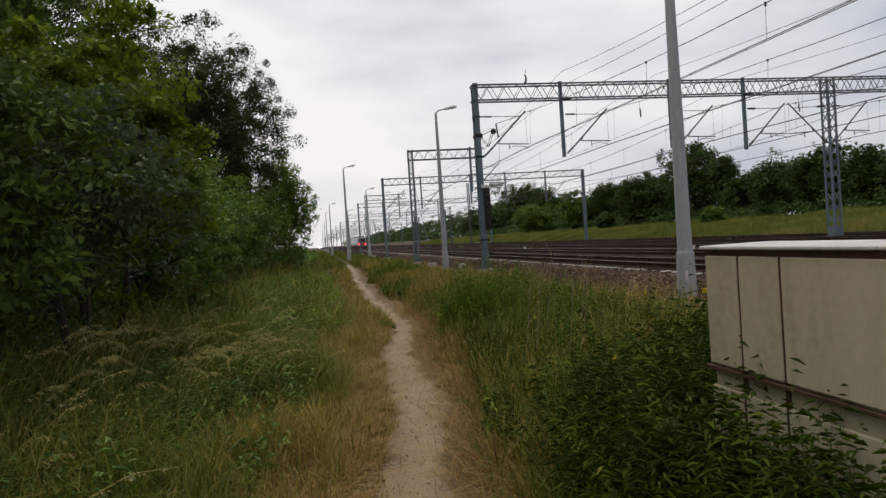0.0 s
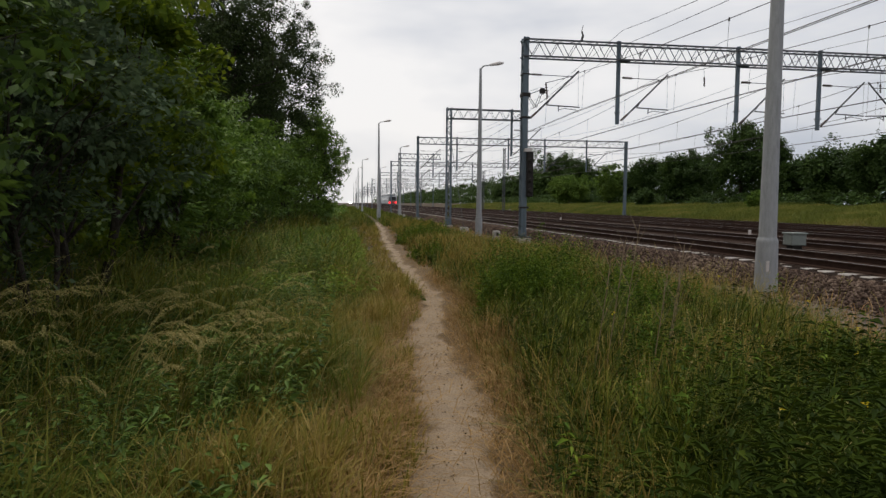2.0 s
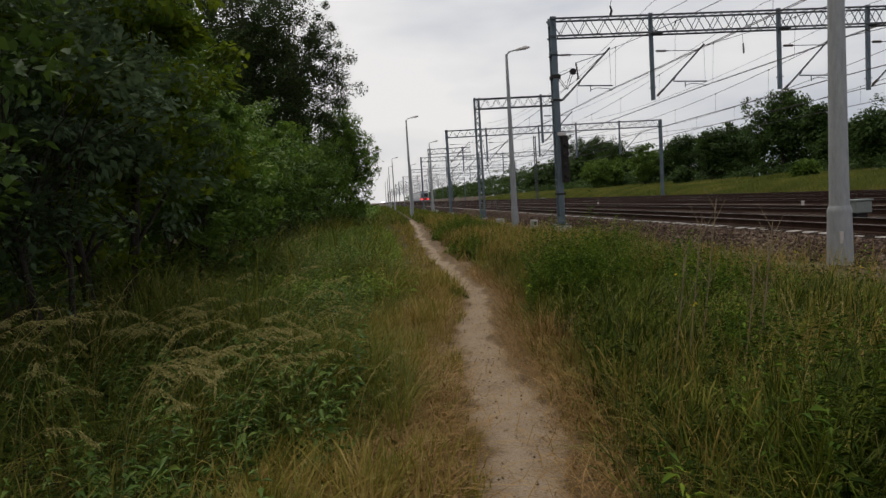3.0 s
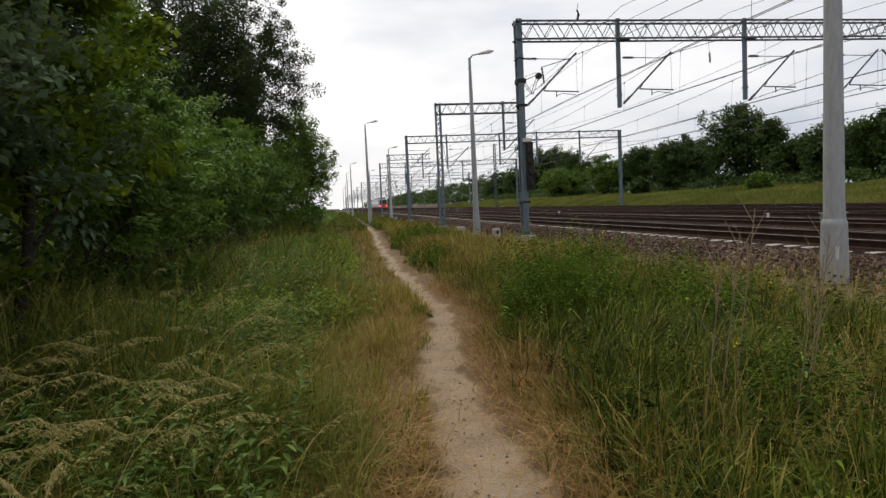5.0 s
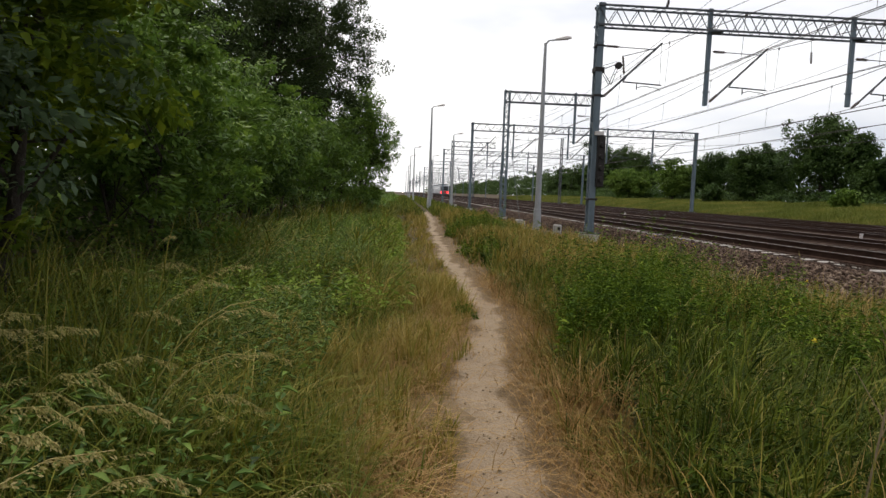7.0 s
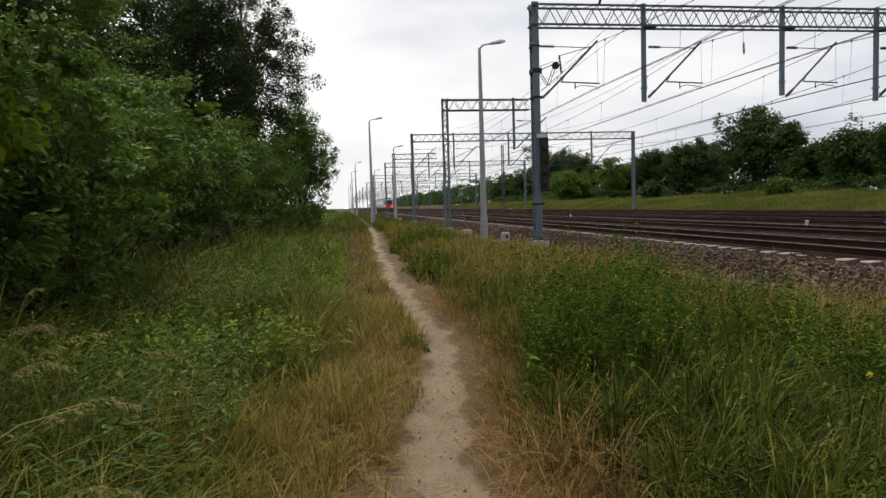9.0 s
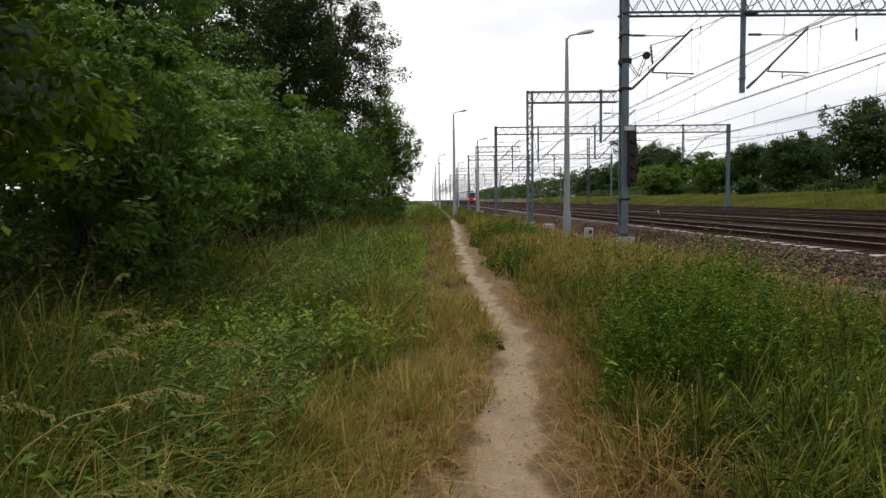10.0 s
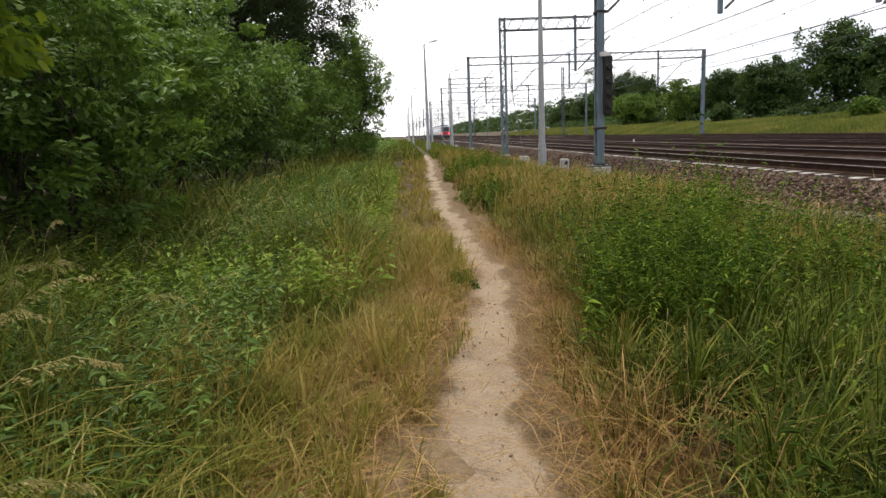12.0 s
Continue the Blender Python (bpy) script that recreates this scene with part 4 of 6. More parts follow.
# ---------------------------------------------------------------- trains far down the line
def train(x, y, s, cars, front_mat, light_mat, label):
    """A multiple unit whose visible end faces -y."""
    t = thing("electric_train", x, y, RAIL_Z, label, "train")
    for k in range(cars):
        y0 = 0.4 + k * 19.0
        bm = bmesh.new()
        box(bm, (0, y0 + 9.3, 2.1), (2.86, 18.6, 2.6), 0.22)
        b = part("car_body", bm, M_TRAINGREY, t)
        for sx in (-1.435, 1.435):
            for j in range(7):
                bm = bmesh.new()
                box(bm, (sx, y0 + 2.0 + 2.4 * j, 2.35), (0.03, 1.7, 0.85), 0.01)
                part("window", bm, M_GLASSDARK, b)
        bm = bmesh.new()
        box(bm, (0, y0 + 9.3, 0.62), (2.5, 17, 0.5), 0.05)
        part("underframe", bm, M_DARK, b, "dark underframe")
        bm = bmesh.new()
        box(bm, (0, y0 + 9.3, 3.6), (2.0, 14, 0.4), 0.08)
        part("roof_gear", bm, M_STEEL, b)
    bm = bmesh.new()
    box(bm, (0, 0.3, 1.95), (2.8, 1.0, 2.9), 0.3)
    c = part("cab", bm, M_TRAINGREY, t, "rounded cab end")
    bm = bmesh.new()
    box(bm, (0, -0.215, 1.3), (2.3, 0.05, 0.8), 0.02)
    part("apron", bm, front_mat, c, "coloured panel below the windscreen")
    bm = bmesh.new()
    box(bm, (0, -0.22, 2.45), (2.1, 0.08, 1.3), 0.03)
    part("windscreen", bm, M_GLASSDARK, c)
    for sx in (-0.95, 0.95):
        bm = bmesh.new()
        rod(bm, (sx, -0.2, 1.25), (sx, -0.3, 1.25), s, n=12)
        part("lamp", bm, light_mat, c)
    return t


train(14.6, 208.0, 0.24, 4, M_RED, M_TAIL, "red-ended grey electric train with lit tail lights")
train(10.5, 1500.0, 0.9, 3, M_TRAINGREY, M_HEAD, "far grey train with white headlights on")

# ---------------------------------------------------------------- trees and shrubs
def leaf_cloud(centres, radii, per, size, flat=0.42, droop=0.25, aspect=0.55):
    """Folded two-triangle leaves strewn round clump centres."""
    n = len(centres) * per
    c = np.repeat(centres, per, 0)
    r = np.repeat(radii, per)
    d = rng.normal(size=(n, 3))
    d /= np.linalg.norm(d, axis=1)[:, None]
    p = c + d * (r * rng.random(n) ** 0.45)[:, None] * np.array([1, 1, flat])
    s = size * (0.6 + 0.8 * rng.random(n))
    spray = np.repeat(rng.normal(size=(len(centres), 3)) * np.array([1, 1, 0.4]), per, 0)
    ax = 0.7 * d + 0.8 * spray + rng.normal(size=(n, 3)) * 0.5
    ax[:, 2] -= droop
    ax /= np.linalg.norm(ax, axis=1)[:, None]
    up = rng.normal(size=(n, 3)) * 0.3 + np.repeat(rng.normal(size=(len(centres), 3)) * 0.35, per, 0) + np.array([0, 0, 1.0])
    side = np.cross(ax, up)
    side /= np.linalg.norm(side, axis=1)[:, None] + 1e-6
    nrm = np.cross(side, ax)
    a = p - ax * (s * 0.5)[:, None]
    t = p + ax * (s * 0.5)[:, None]
    m = p - ax * (s * 0.06)[:, None] + nrm * (s * 0.08)[:, None]
    l = m + side * (s * aspect * 0.5)[:, None]
    q = m - side * (s * aspect * 0.5)[:, None]
    V = np.stack([a, l, t, q], 1)
    T = (np.array([(0, 1, 2), (0, 2, 3)])[None] + 4 * np.arange(n)[:, None, None]).reshape(-1, 3)
    return V.reshape(-1, 3), T


def crown_points(n, cx, cy, z0, z1, rx, ry, lump, low=0.25, hollow=0.35, lobes=24):
    """Clump centres on the skins of many rounded boughs that fill an uneven egg-shaped crown."""
    zm, zh = z0 + (z1 - z0) * (0.5 - low * 0.3), (z1 - z0) * 0.5
    k = np.arange(lobes) + 0.5
    cz = 1 - 2 * k / lobes
    th = k * 2.39996 + rng.random() * 6.28
    ring = np.sqrt(1 - cz ** 2)
    D = np.stack([np.cos(th) * ring, np.sin(th) * ring, cz], -1) + rng.normal(size=(lobes, 3)) * 0.16
    R = 0.47 * (14 / lobes) ** 0.33 * (1 + lump * (1.6 * rng.random(lobes) - 0.9))
    D *= (0.98 - R + 0.14 * lump * rng.normal(size=lobes))[:, None]
    w = R ** 2 / np.sum(R ** 2)
    pick = rng.choice(lobes, n, p=w)
    d = rng.normal(size=(n, 3))
    d /= np.linalg.norm(d, axis=1)[:, None]
    d[:, 2] = np.where(rng.random(n) < 0.3, np.abs(d[:, 2]), d[:, 2])
    u = D[pick] + d * (R[pick] * (0.45 + 0.62 * rng.random(n) ** 0.6))[:, None]
    core = rng.random(n) < 0.2
    u[core] = d[core] * (0.35 + hollow) * rng.random((int(core.sum()), 1)) ** 0.5
    return np.stack([cx + u[:, 0] * rx, cy + u[:, 1] * ry, np.maximum(zm + u[:, 2] * zh, z0)], -1)


def tree(name, x, y, h, rx, ry, leaf, size, clumps, per, clump_r, label, category="tree", low=0.2, lump=0.35, trunk=0.16, stems=1, group="", zbase=None, limbs=10, hollow=0.5, lobes=24, flat=0.55):
    zb = float(ground_z(x, y)) if zbase is None else zbase
    t = thing(name, x, y, zb, label, category, group)
    C = crown_points(clumps, 0, 0, h * low, h, rx, ry, lump, low, hollow, lobes)
    tubes = []
    for s in range(stems):
        ang = rng.random() * 6.28
        sp = 0.0 if stems == 1 else 0.28 * min(rx, ry)
        top = np.array([sp * 1.6 * math.cos(ang), sp * 1.6 * math.sin(ang), h * (0.82 if stems == 1 else 0.7)])
        foot = np.array([0.2 * sp * math.cos(ang), 0.2 * sp * math.sin(ang), -0.15])
        pts = [foot + (top - foot) * k + np.array([rng.normal() * 0.05, rng.normal() * 0.05, 0]) * h * 0.08 for k in np.linspace(0, 1, 7)]
        rr = trunk / (stems ** 0.5) * np.linspace(1.15, 0.12, 7)
        tubes.append(poly_tube(pts, rr, 8))
        idx = rng.choice(len(C), min(limbs, len(C)), replace=False)
        for j in idx:
            f = np.clip(C[j][2] / (h * 0.9) * 0.75, 0.12, 0.9)
            k = min(5, int(f * 6))
            a = np.array(pts[k]) + (np.array(pts[k + 1]) - np.array(pts[k])) * (f * 6 - k)
            mid = (a + C[j]) / 2 + np.array([0, 0, 0.06 * h])
            r0 = max(0.012, rr[k] * 0.42)
            tubes.append(poly_tube([a, mid, C[j]], [r0, r0 * 0.6, r0 * 0.15], 5))
    if y < 24 and x > -5:
        for k, (v, tr_) in enumerate(tubes):
            kind = "limb" if k % (len(tubes) // stems) else "trunk"
            mesh_part(kind, raw_mesh(kind, v, tr_, M_BARK, True), t, None, "dark bark trunk" if kind == "trunk" else "")
    else:
        v, tr_ = join_tubes(tubes)
        mesh_part("trunk", raw_mesh("trunk", v, tr_, M_BARK, True), t, None, "dark bark trunk and limbs")
    cr = clump_r * 0.78 * (0.55 + 0.9 * rng.random(len(C)))
    v, tr_ = leaf_cloud(C, cr, per, size, flat)
    mesh_part("crown", raw_mesh("crown", v, tr_, leaf), t)
    return t


# the wood edge on one side of the path
rng = np.random.default_rng(23)
SH = "shrubs along the wood edge"
tree("shrub", -3.7, 3.6, 6.4, 1.7, 1.9, L_DARKSHRUB, 0.11, 180, 90, 0.5, "tall dark green leafy shrub at the wood edge", "shrub", 0.08, 0.3, 0.1, 4, SH)
tree("shrub", -3.5, 6.4, 5.0, 1.6, 1.8, L_DARKSHRUB, 0.10, 160, 92, 0.46, "dark green leafy shrub overhanging tall grass", "shrub", 0.06, 0.3, 0.09, 4, SH)
tree("young_ash", -2.9, 9.0, 4.4, 1.35, 1.7, L_ASH, 0.085, 110, 90, 0.42, "young tree with grey-green narrow leaves", "tree", 0.2, 0.35, 0.06, 3, SH)
tree("young_maple", -3.2, 10.8, 5.6, 1.65, 2.2, L_MAPLE, 0.12, 150, 105, 0.5, "young maple with bright yellow-green leaves", "tree", 0.14, 0.35, 0.1, 2, SH)
tree("shrub", -3.3, 14.6, 4.2, 1.75, 1.9, L_SHRUB, 0.105, 170, 100, 0.42, "broad mid-green leafy shrub at the wood edge", "shrub", 0.05, 0.3, 0.07, 5, SH)
tree("shrub", -3.9, 18.0, 4.7, 2.0, 2.1, L_SHRUB, 0.115, 170, 100, 0.46, "broad mid-green leafy shrub at the wood edge", "shrub", 0.05, 0.3, 0.08, 5, SH)
tree("shrub", -4.4, 22.0, 5.2, 2.3, 2.4, L_SHRUB, 0.13, 170, 90, 0.5, "rounded mid-green shrub at the wood edge", "shrub", 0.04, 0.3, 0.08, 5, SH)
tree("shrub", -4.6, 26.8, 5.2, 2.4, 2.7, L_DARKSHRUB, 0.16, 180, 60, 0.6, "rounded dark green shrub at the wood edge", "shrub", 0.04, 0.3, 0.09, 5, SH)
tree("shrub", -4.5, 31.8, 5.6, 2.3, 2.8, L_SHRUB, 0.17, 180, 55, 0.6, "rounded mid-green shrub at the wood edge", "shrub", 0.04, 0.3, 0.09, 5, SH)
tree("shrub", -4.3, 37.0, 5.8, 2.4, 2.9, L_SHRUB, 0.18, 180, 52, 0.65, "rounded mid-green shrub at the wood edge", "shrub", 0.04, 0.3, 0.09, 5, SH)
tree("shrub", -4.0, 42.5, 6.0, 2.5, 3.0, L_SHRUB, 0.19, 180, 50, 0.7, "rounded mid-green shrub at the wood edge", "shrub", 0.04, 0.3, 0.09, 5, SH)
tree("shrub", -3.6, 47.5, 6.2, 2.5, 2.8, L_SHRUB, 0.19, 180, 50, 0.7, "rounded dark green shrub at the wood edge", "shrub", 0.04, 0.3, 0.09, 5, SH)
TT = "tall trees of the wood"
tree("tree", -2.25, 52.5, 9.6, 2.45, 2.6, L_SHRUB, 0.17, 320, 90, 0.62, "dark green tree at the end of the wood", "tree", 0.02, 0.35, 0.16, 2, TT, limbs=26, lobes=22, flat=0.9)
tree("tree", -4.9, 47.5, 17.0, 4.5, 4.3, L_TALL, 0.15, 430, 130, 0.72, "tall dark-leaved tree with an airy crown", "tree", 0.26, 0.4, 0.24, 1, TT, limbs=40, lobes=30, flat=0.9)
tree("tree", -6.6, 40.5, 16.5, 3.2, 3.8, L_TALL, 0.16, 330, 120, 0.75, "tall dark-leaved tree with an airy crown", "tree", 0.3, 0.45, 0.22, 1, TT, limbs=40, lobes=26, flat=0.9)
tree("tree", -7.9, 31.0, 15.8, 2.7, 3.2, L_TALL, 0.13, 130, 90, 0.6, "tall thin-crowned tree with bare limbs showing", "tree", 0.42, 0.5, 0.2, 1, TT, limbs=50, lobes=20, flat=0.9)
tree("tree", -9.2, 24.5, 14.6, 2.6, 3.0, L_TALL, 0.13, 150, 80, 0.6, "tall thin-crowned tree with bare limbs showing", "tree", 0.42, 0.5, 0.18, 1, TT, limbs=44, lobes=20, flat=0.9)
tree("tree", -6.9, 17.6, 10.5, 1.9, 2.4, L_SHRUB, 0.14, 230, 90, 0.62, "tall green tree behind the shrubs", "tree", 0.25, 0.45, 0.18, 1, TT, limbs=30)
tree("tree", -6.4, 25.6, 9.2, 2.0, 2.2, L_SHRUB, 0.14, 220, 80, 0.6, "mid-green tree behind the shrubs", "tree", 0.1, 0.4, 0.14, 2, TT, limbs=24)
tree("tree", -6.9, 30.0, 10.0, 2.1, 2.3, L_TALL, 0.14, 220, 80, 0.6, "dark green tree behind the shrubs", "tree", 0.1, 0.4, 0.14, 2, TT, limbs=24)
tree("tree", -8.6, 20.5, 12.0, 1.9, 2.4, L_SHRUB, 0.13, 240, 90, 0.6, "tall green tree behind the shrubs", "tree", 0.2, 0.4, 0.16, 1, TT, limbs=30)
tree("tree", -7.3, 22.6, 9.0, 1.5, 1.9, L_TALL, 0.12, 260, 100, 0.55, "tall thin-crowned tree behind the shrubs", "tree", 0.2, 0.45, 0.14, 1, TT, limbs=30, flat=0.8)
tree("tree", -6.6, 12.0, 12.6, 2.8, 3.2, L_DARKSHRUB, 0.14, 170, 42, 0.7, "tall green tree behind the shrubs", "tree", 0.2, 0.45, 0.18, 1, TT, limbs=30)
tree("tree", -6.4, 6.5, 12.0, 2.8, 3.2, L_DARKSHRUB, 0.15, 240, 58, 0.7, "tall green tree behind the shrubs", "tree", 0.15, 0.45, 0.18, 1, TT, limbs=30)
tree("tree", -9.5, 9.0, 12.0, 3.2, 4.0, L_DARKSHRUB, 0.19, 240, 60, 0.9, "dark tree inside the wood", "tree", 0.03, 0.3, 0.18, 2, TT)
tree("tree", -10.2, 16.5, 12.0, 3.2, 4.0, L_DARKSHRUB, 0.17, 220, 70, 0.8, "dark tree inside the wood", "tree", 0.03, 0.3, 0.18, 2, TT)
tree("tree", -9.5, 26.0, 9.5, 3.2, 4.5, L_DARKSHRUB, 0.18, 150, 50, 0.9, "dark tree inside the wood", "tree", 0.03, 0.3, 0.18, 2, TT)
tree("tree", -9.0, 35.0, 9.5, 3.2, 4.5, L_DARKSHRUB, 0.2, 140, 50, 0.9, "dark tree inside the wood", "tree", 0.03, 0.3, 0.18, 2, TT)
tree("tree", -8.6, 45.0, 10.0, 3.4, 4.5, L_DARKSHRUB, 0.2, 140, 50, 0.9, "dark tree inside the wood", "tree", 0.03, 0.3, 0.18, 2, TT)
tree("shrub", -6.5, -2.5, 7.0, 2.6, 3.0, L_DARKSHRUB, 0.16, 120, 50, 0.7, "dark green shrub beside the path", "shrub", 0.04, 0.3, 0.1, 4, SH)

# trees beyond the tracks
rng = np.random.default_rng(31)
FT = "trees beyond the railway"
FAR = [(50, 80.0, 11.3, 4.3, L_FAR), (51, 75.1, 9.0, 2.0, L_FAR), (48, 90.7, 7.9, 3.9, L_FAR), (49, 105.3, 8.1, 2.6, L_FAR), (43, 125.1, 5.8, 4.3, L_FARLIGHT),
       (60, 183.5, 15.4, 8.2, L_FAR), (60, 162.3, 11.6, 4.2, L_FAR), (46, 112.6, 6.5, 2.7, L_FARLIGHT), (50, 70.4, 5.4, 2.2, L_FAR), (50, 64.1, 6.5, 2.9, L_FAR),
       (50, 56.8, 7.0, 3.2, L_FAR), (55, 194.5, 9.2, 6.7, L_FAR), (55, 109.8, 7.5, 2.7, L_FAR), (56, 98.0, 8.2, 2.8, L_FAR), (57, 75.8, 5.7, 2.2, L_FAR),
       (50, 51.4, 5.8, 2.8, L_FAR), (50, 47.1, 4.7, 2.6, L_FAR), (50, 43.0, 4.7, 2.8, L_FAR), (42, 90.3, 2.2, 1.4, L_FAR), (42, 64.0, 1.5, 1.2, L_FARLIGHT),
       (56, 225.7, 7.8, 5.8, L_FAR), (58, 69.3, 6.5, 2.1, L_FAR), (50, 113.8, 6.0, 2.4, L_FAR)]
for fx, fy, fh, fr, fl in FAR:
    low = 0.02
    tree("tree", fx, fy, fh, fr, fr, fl, 0.34, int(80 + fr * fr * 10), 70, min(1.2, 0.35 + 0.27 * fr), "bright green rounded bush beyond the tracks" if fl is L_FARLIGHT else "dark green leafy tree beyond the tracks", "bush" if fl is L_FARLIGHT else "tree", low, 0.45, 0.22, 1, FT, limbs=14, lobes=30, flat=0.85)
rng = np.random.default_rng(37)
# low thicket under them, and the woods running into the distance
def thicket(name, pts, size, per, r, mat, label):
    v, t_ = leaf_cloud(pts, r * (0.6 + 0.8 * rng.random(len(pts))), per, size, aspect=0.7)
    ob = new(name, raw_mesh(name, v, t_, mat))
    return tagged(ob, label, "thicket", kind="stuff")


n = 1100
tx_, ty_ = 47 + 22 * rng.random(n), 24 + 190 * rng.random(n)
thicket("undergrowth", np.stack([tx_, ty_, ground_z(tx_, ty_) + 0.2 + (1.6 + 0.12 * (tx_ - 47)) * rng.random(n)], -1), 0.36, 32, 1.1, L_FAR, "dark undergrowth below the trees beyond the tracks")
n = 800
tx_, ty_ = 45.5 + 5 * rng.random(n), 22 + 170 * rng.random(n) ** 1.3
thicket("undergrowth", np.stack([tx_, ty_, ground_z(tx_, ty_) + 0.1 + 1.3 * rng.random(n)], -1), 0.3, 34, 0.9, L_FAR, "dark undergrowth at the foot of the far trees")
n = 2300
ty_ = 170 + 1100 * rng.random(n) ** 1.4
tx_ = 50 + 30 * rng.random(n)
hh = 9.0 + 2.5 * smoothnoise(tx_, ty_, 0.09, 8)
thicket("far_wood", np.stack([tx_, ty_, 2.0 + hh * rng.random(n)], -1), 0.9, 30, 2.3, L_FAR, "far dark green wood running along the railway")
n = 360
ty_ = 62 + 500 * rng.random(n) ** 1.3
tx_ = -16 - 16 * rng.random(n)
thicket("far_scrub", np.stack([tx_, ty_, 0.5 + (5 + 2 * smoothnoise(tx_, ty_, 0.1, 3)) * rng.random(n)], -1), 0.5, 30, 1.5, L_FAR, "far green scrub behind the wood edge")
n = 700
tx_, ty_ = -3.4 - 6 * rng.random(n), -2 + 54 * rng.random(n)
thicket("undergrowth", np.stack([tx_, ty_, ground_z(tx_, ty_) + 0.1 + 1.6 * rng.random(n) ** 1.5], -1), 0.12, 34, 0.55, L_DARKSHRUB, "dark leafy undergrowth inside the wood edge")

# added dark-leaved backing that blocks light and deepens shade behind the shrubs
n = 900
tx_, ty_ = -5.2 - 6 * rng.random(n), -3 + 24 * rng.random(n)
thicket("inner_foliage", np.stack([tx_, ty_, 0.5 + 4.6 * rng.random(n)], -1), 0.16, 40, 0.7, L_DARKSHRUB, "dense dark-leaved backing added to deepen the shade inside the wood")

# a second dark-leaved backing further in, added to close the bright gaps
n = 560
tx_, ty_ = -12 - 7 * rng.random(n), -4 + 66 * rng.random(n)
thicket("wood_interior", np.stack([tx_, ty_, 0.2 + 6.5 * rng.random(n)], -1), 0.34, 34, 1.5, L_DARKSHRUB, "dark-leaved backing added to deepen the shade deep in the wood")
n = 220
tx_, ty_ = -7 + 7.0 * rng.random(n), 58 + 110 * rng.random(n)
thicket("low_scrub", np.stack([tx_, ty_, ground_z(tx_, ty_) + 0.1 + 0.9 * rng.random(n)], -1), 0.24, 34, 0.7, L_SHRUB, "low green scrub beside the far path")
n = 160
tx_, ty_ = -6.5 + 6.0 * rng.random(n), 49 + 9 * rng.random(n)
thicket("undergrowth", np.stack([tx_, ty_, ground_z(tx_, ty_) + 0.1 + 1.5 * rng.random(n)], -1), 0.2, 40, 0.6, L_SHRUB, "green undergrowth where the wood ends")

# ---------------------------------------------------------------- grass, weeds and flowers
def blades(x, y, h, w, lean, zf=ground_z, wind=(0.12, -0.05), th=None):
    """Curved three-step blades; arrays of place, height, width and lean."""
    n = len(x)
    th = rng.random(n) * 6.28 if th is None else th
    dx, dy = np.cos(th) * lean + wind[0] * lean, np.sin(th) * lean + wind[1] * lean
    z0 = zf(x, y) - 0.02
    sx, sy = -np.sin(th) * w * 0.5, np.cos(th) * w * 0.5
    P = []
    for f, k in ((0.0, 1.0), (0.45, 0.95), (0.8, 0.7)):
        bx, by, bz = x + dx * h * f ** 2.0, y + dy * h * f ** 2.0, z0 + h * (f - 0.40 * np.clip(lean, 0, 1.3) * f ** 2.8)
        P += [np.stack([bx - sx * k, by - sy * k, bz], -1), np.stack([bx + sx * k, by + sy * k, bz], -1)]
    P.append(np.stack([x + dx * h, y + dy * h, z0 + h * (1 - 0.40 * np.clip(lean, 0, 1.3))], -1))
    V = np.stack(P, 1)
    T = (np.array([(0, 1, 3), (0, 3, 2), (2, 3, 5), (2, 5, 4), (4, 5, 6)])[None] + 7 * np.arange(n)[:, None, None]).reshape(-1, 3)
    return V.reshape(-1, 3), T


def spears(x, y, h, w, lean):
    """Fine single-triangle blades for grass that stays far off."""
    n = len(x)
    th, ph = rng.random(n) * 6.28, rng.random(n) * 6.28
    z0 = ground_z(x, y) - 0.02
    sx, sy = np.cos(ph) * w * 0.5, np.sin(ph) * w * 0.5
    V = np.stack([np.stack([x - sx, y - sy, z0], -1), np.stack([x + sx, y + sy, z0], -1), np.stack([x + np.cos(th) * lean * h, y + np.sin(th) * lean * h, z0 + h], -1)], 1)
    return V.reshape(-1, 3), np.arange(3 * n).reshape(-1, 3)


def spread(n, x0, x1, y0, y1, power=1.7):
    return x0 + (x1 - x0) * rng.random(n), y0 + (y1 - y0) * rng.random(n) ** power


def tufts(n, per, x0, x1, y0, y1, power, r):
    """Blade places in tufts, with each blade's outward direction and its tuft's size."""
    cx, cy = spread(n // per, x0, x1, y0, y1, power)
    a, q = rng.random((len(cx), per)) * 6.28, np.abs(rng.normal(size=(len(cx), per))) * r
    k = (0.6 + 0.75 * rng.random(len(cx)))[:, None] * np.ones((1, per)) * (1.12 - 0.35 * np.clip(q / (2 * r), 0, 1))
    th = a + rng.normal(size=a.shape) * 0.6
    return (cx[:, None] + np.cos(a) * q).ravel(), (cy[:, None] + np.sin(a) * q).ravel(), th.ravel(), k.ravel()


def grass(name, sets, material, label):
    V, T, o = [], [], 0
    for v, t in sets:
        V.append(v)
        T.append(t + o)
        o += len(v)
    ob = new(name, raw_mesh(name, np.concatenate(V), np.concatenate(T), material))
    return tagged(ob, label, "grass", kind="stuff")


def keep(x, y, mask):
    return x[mask], y[mask]


def off_trail(x, y):
    return x - trail_x(y)


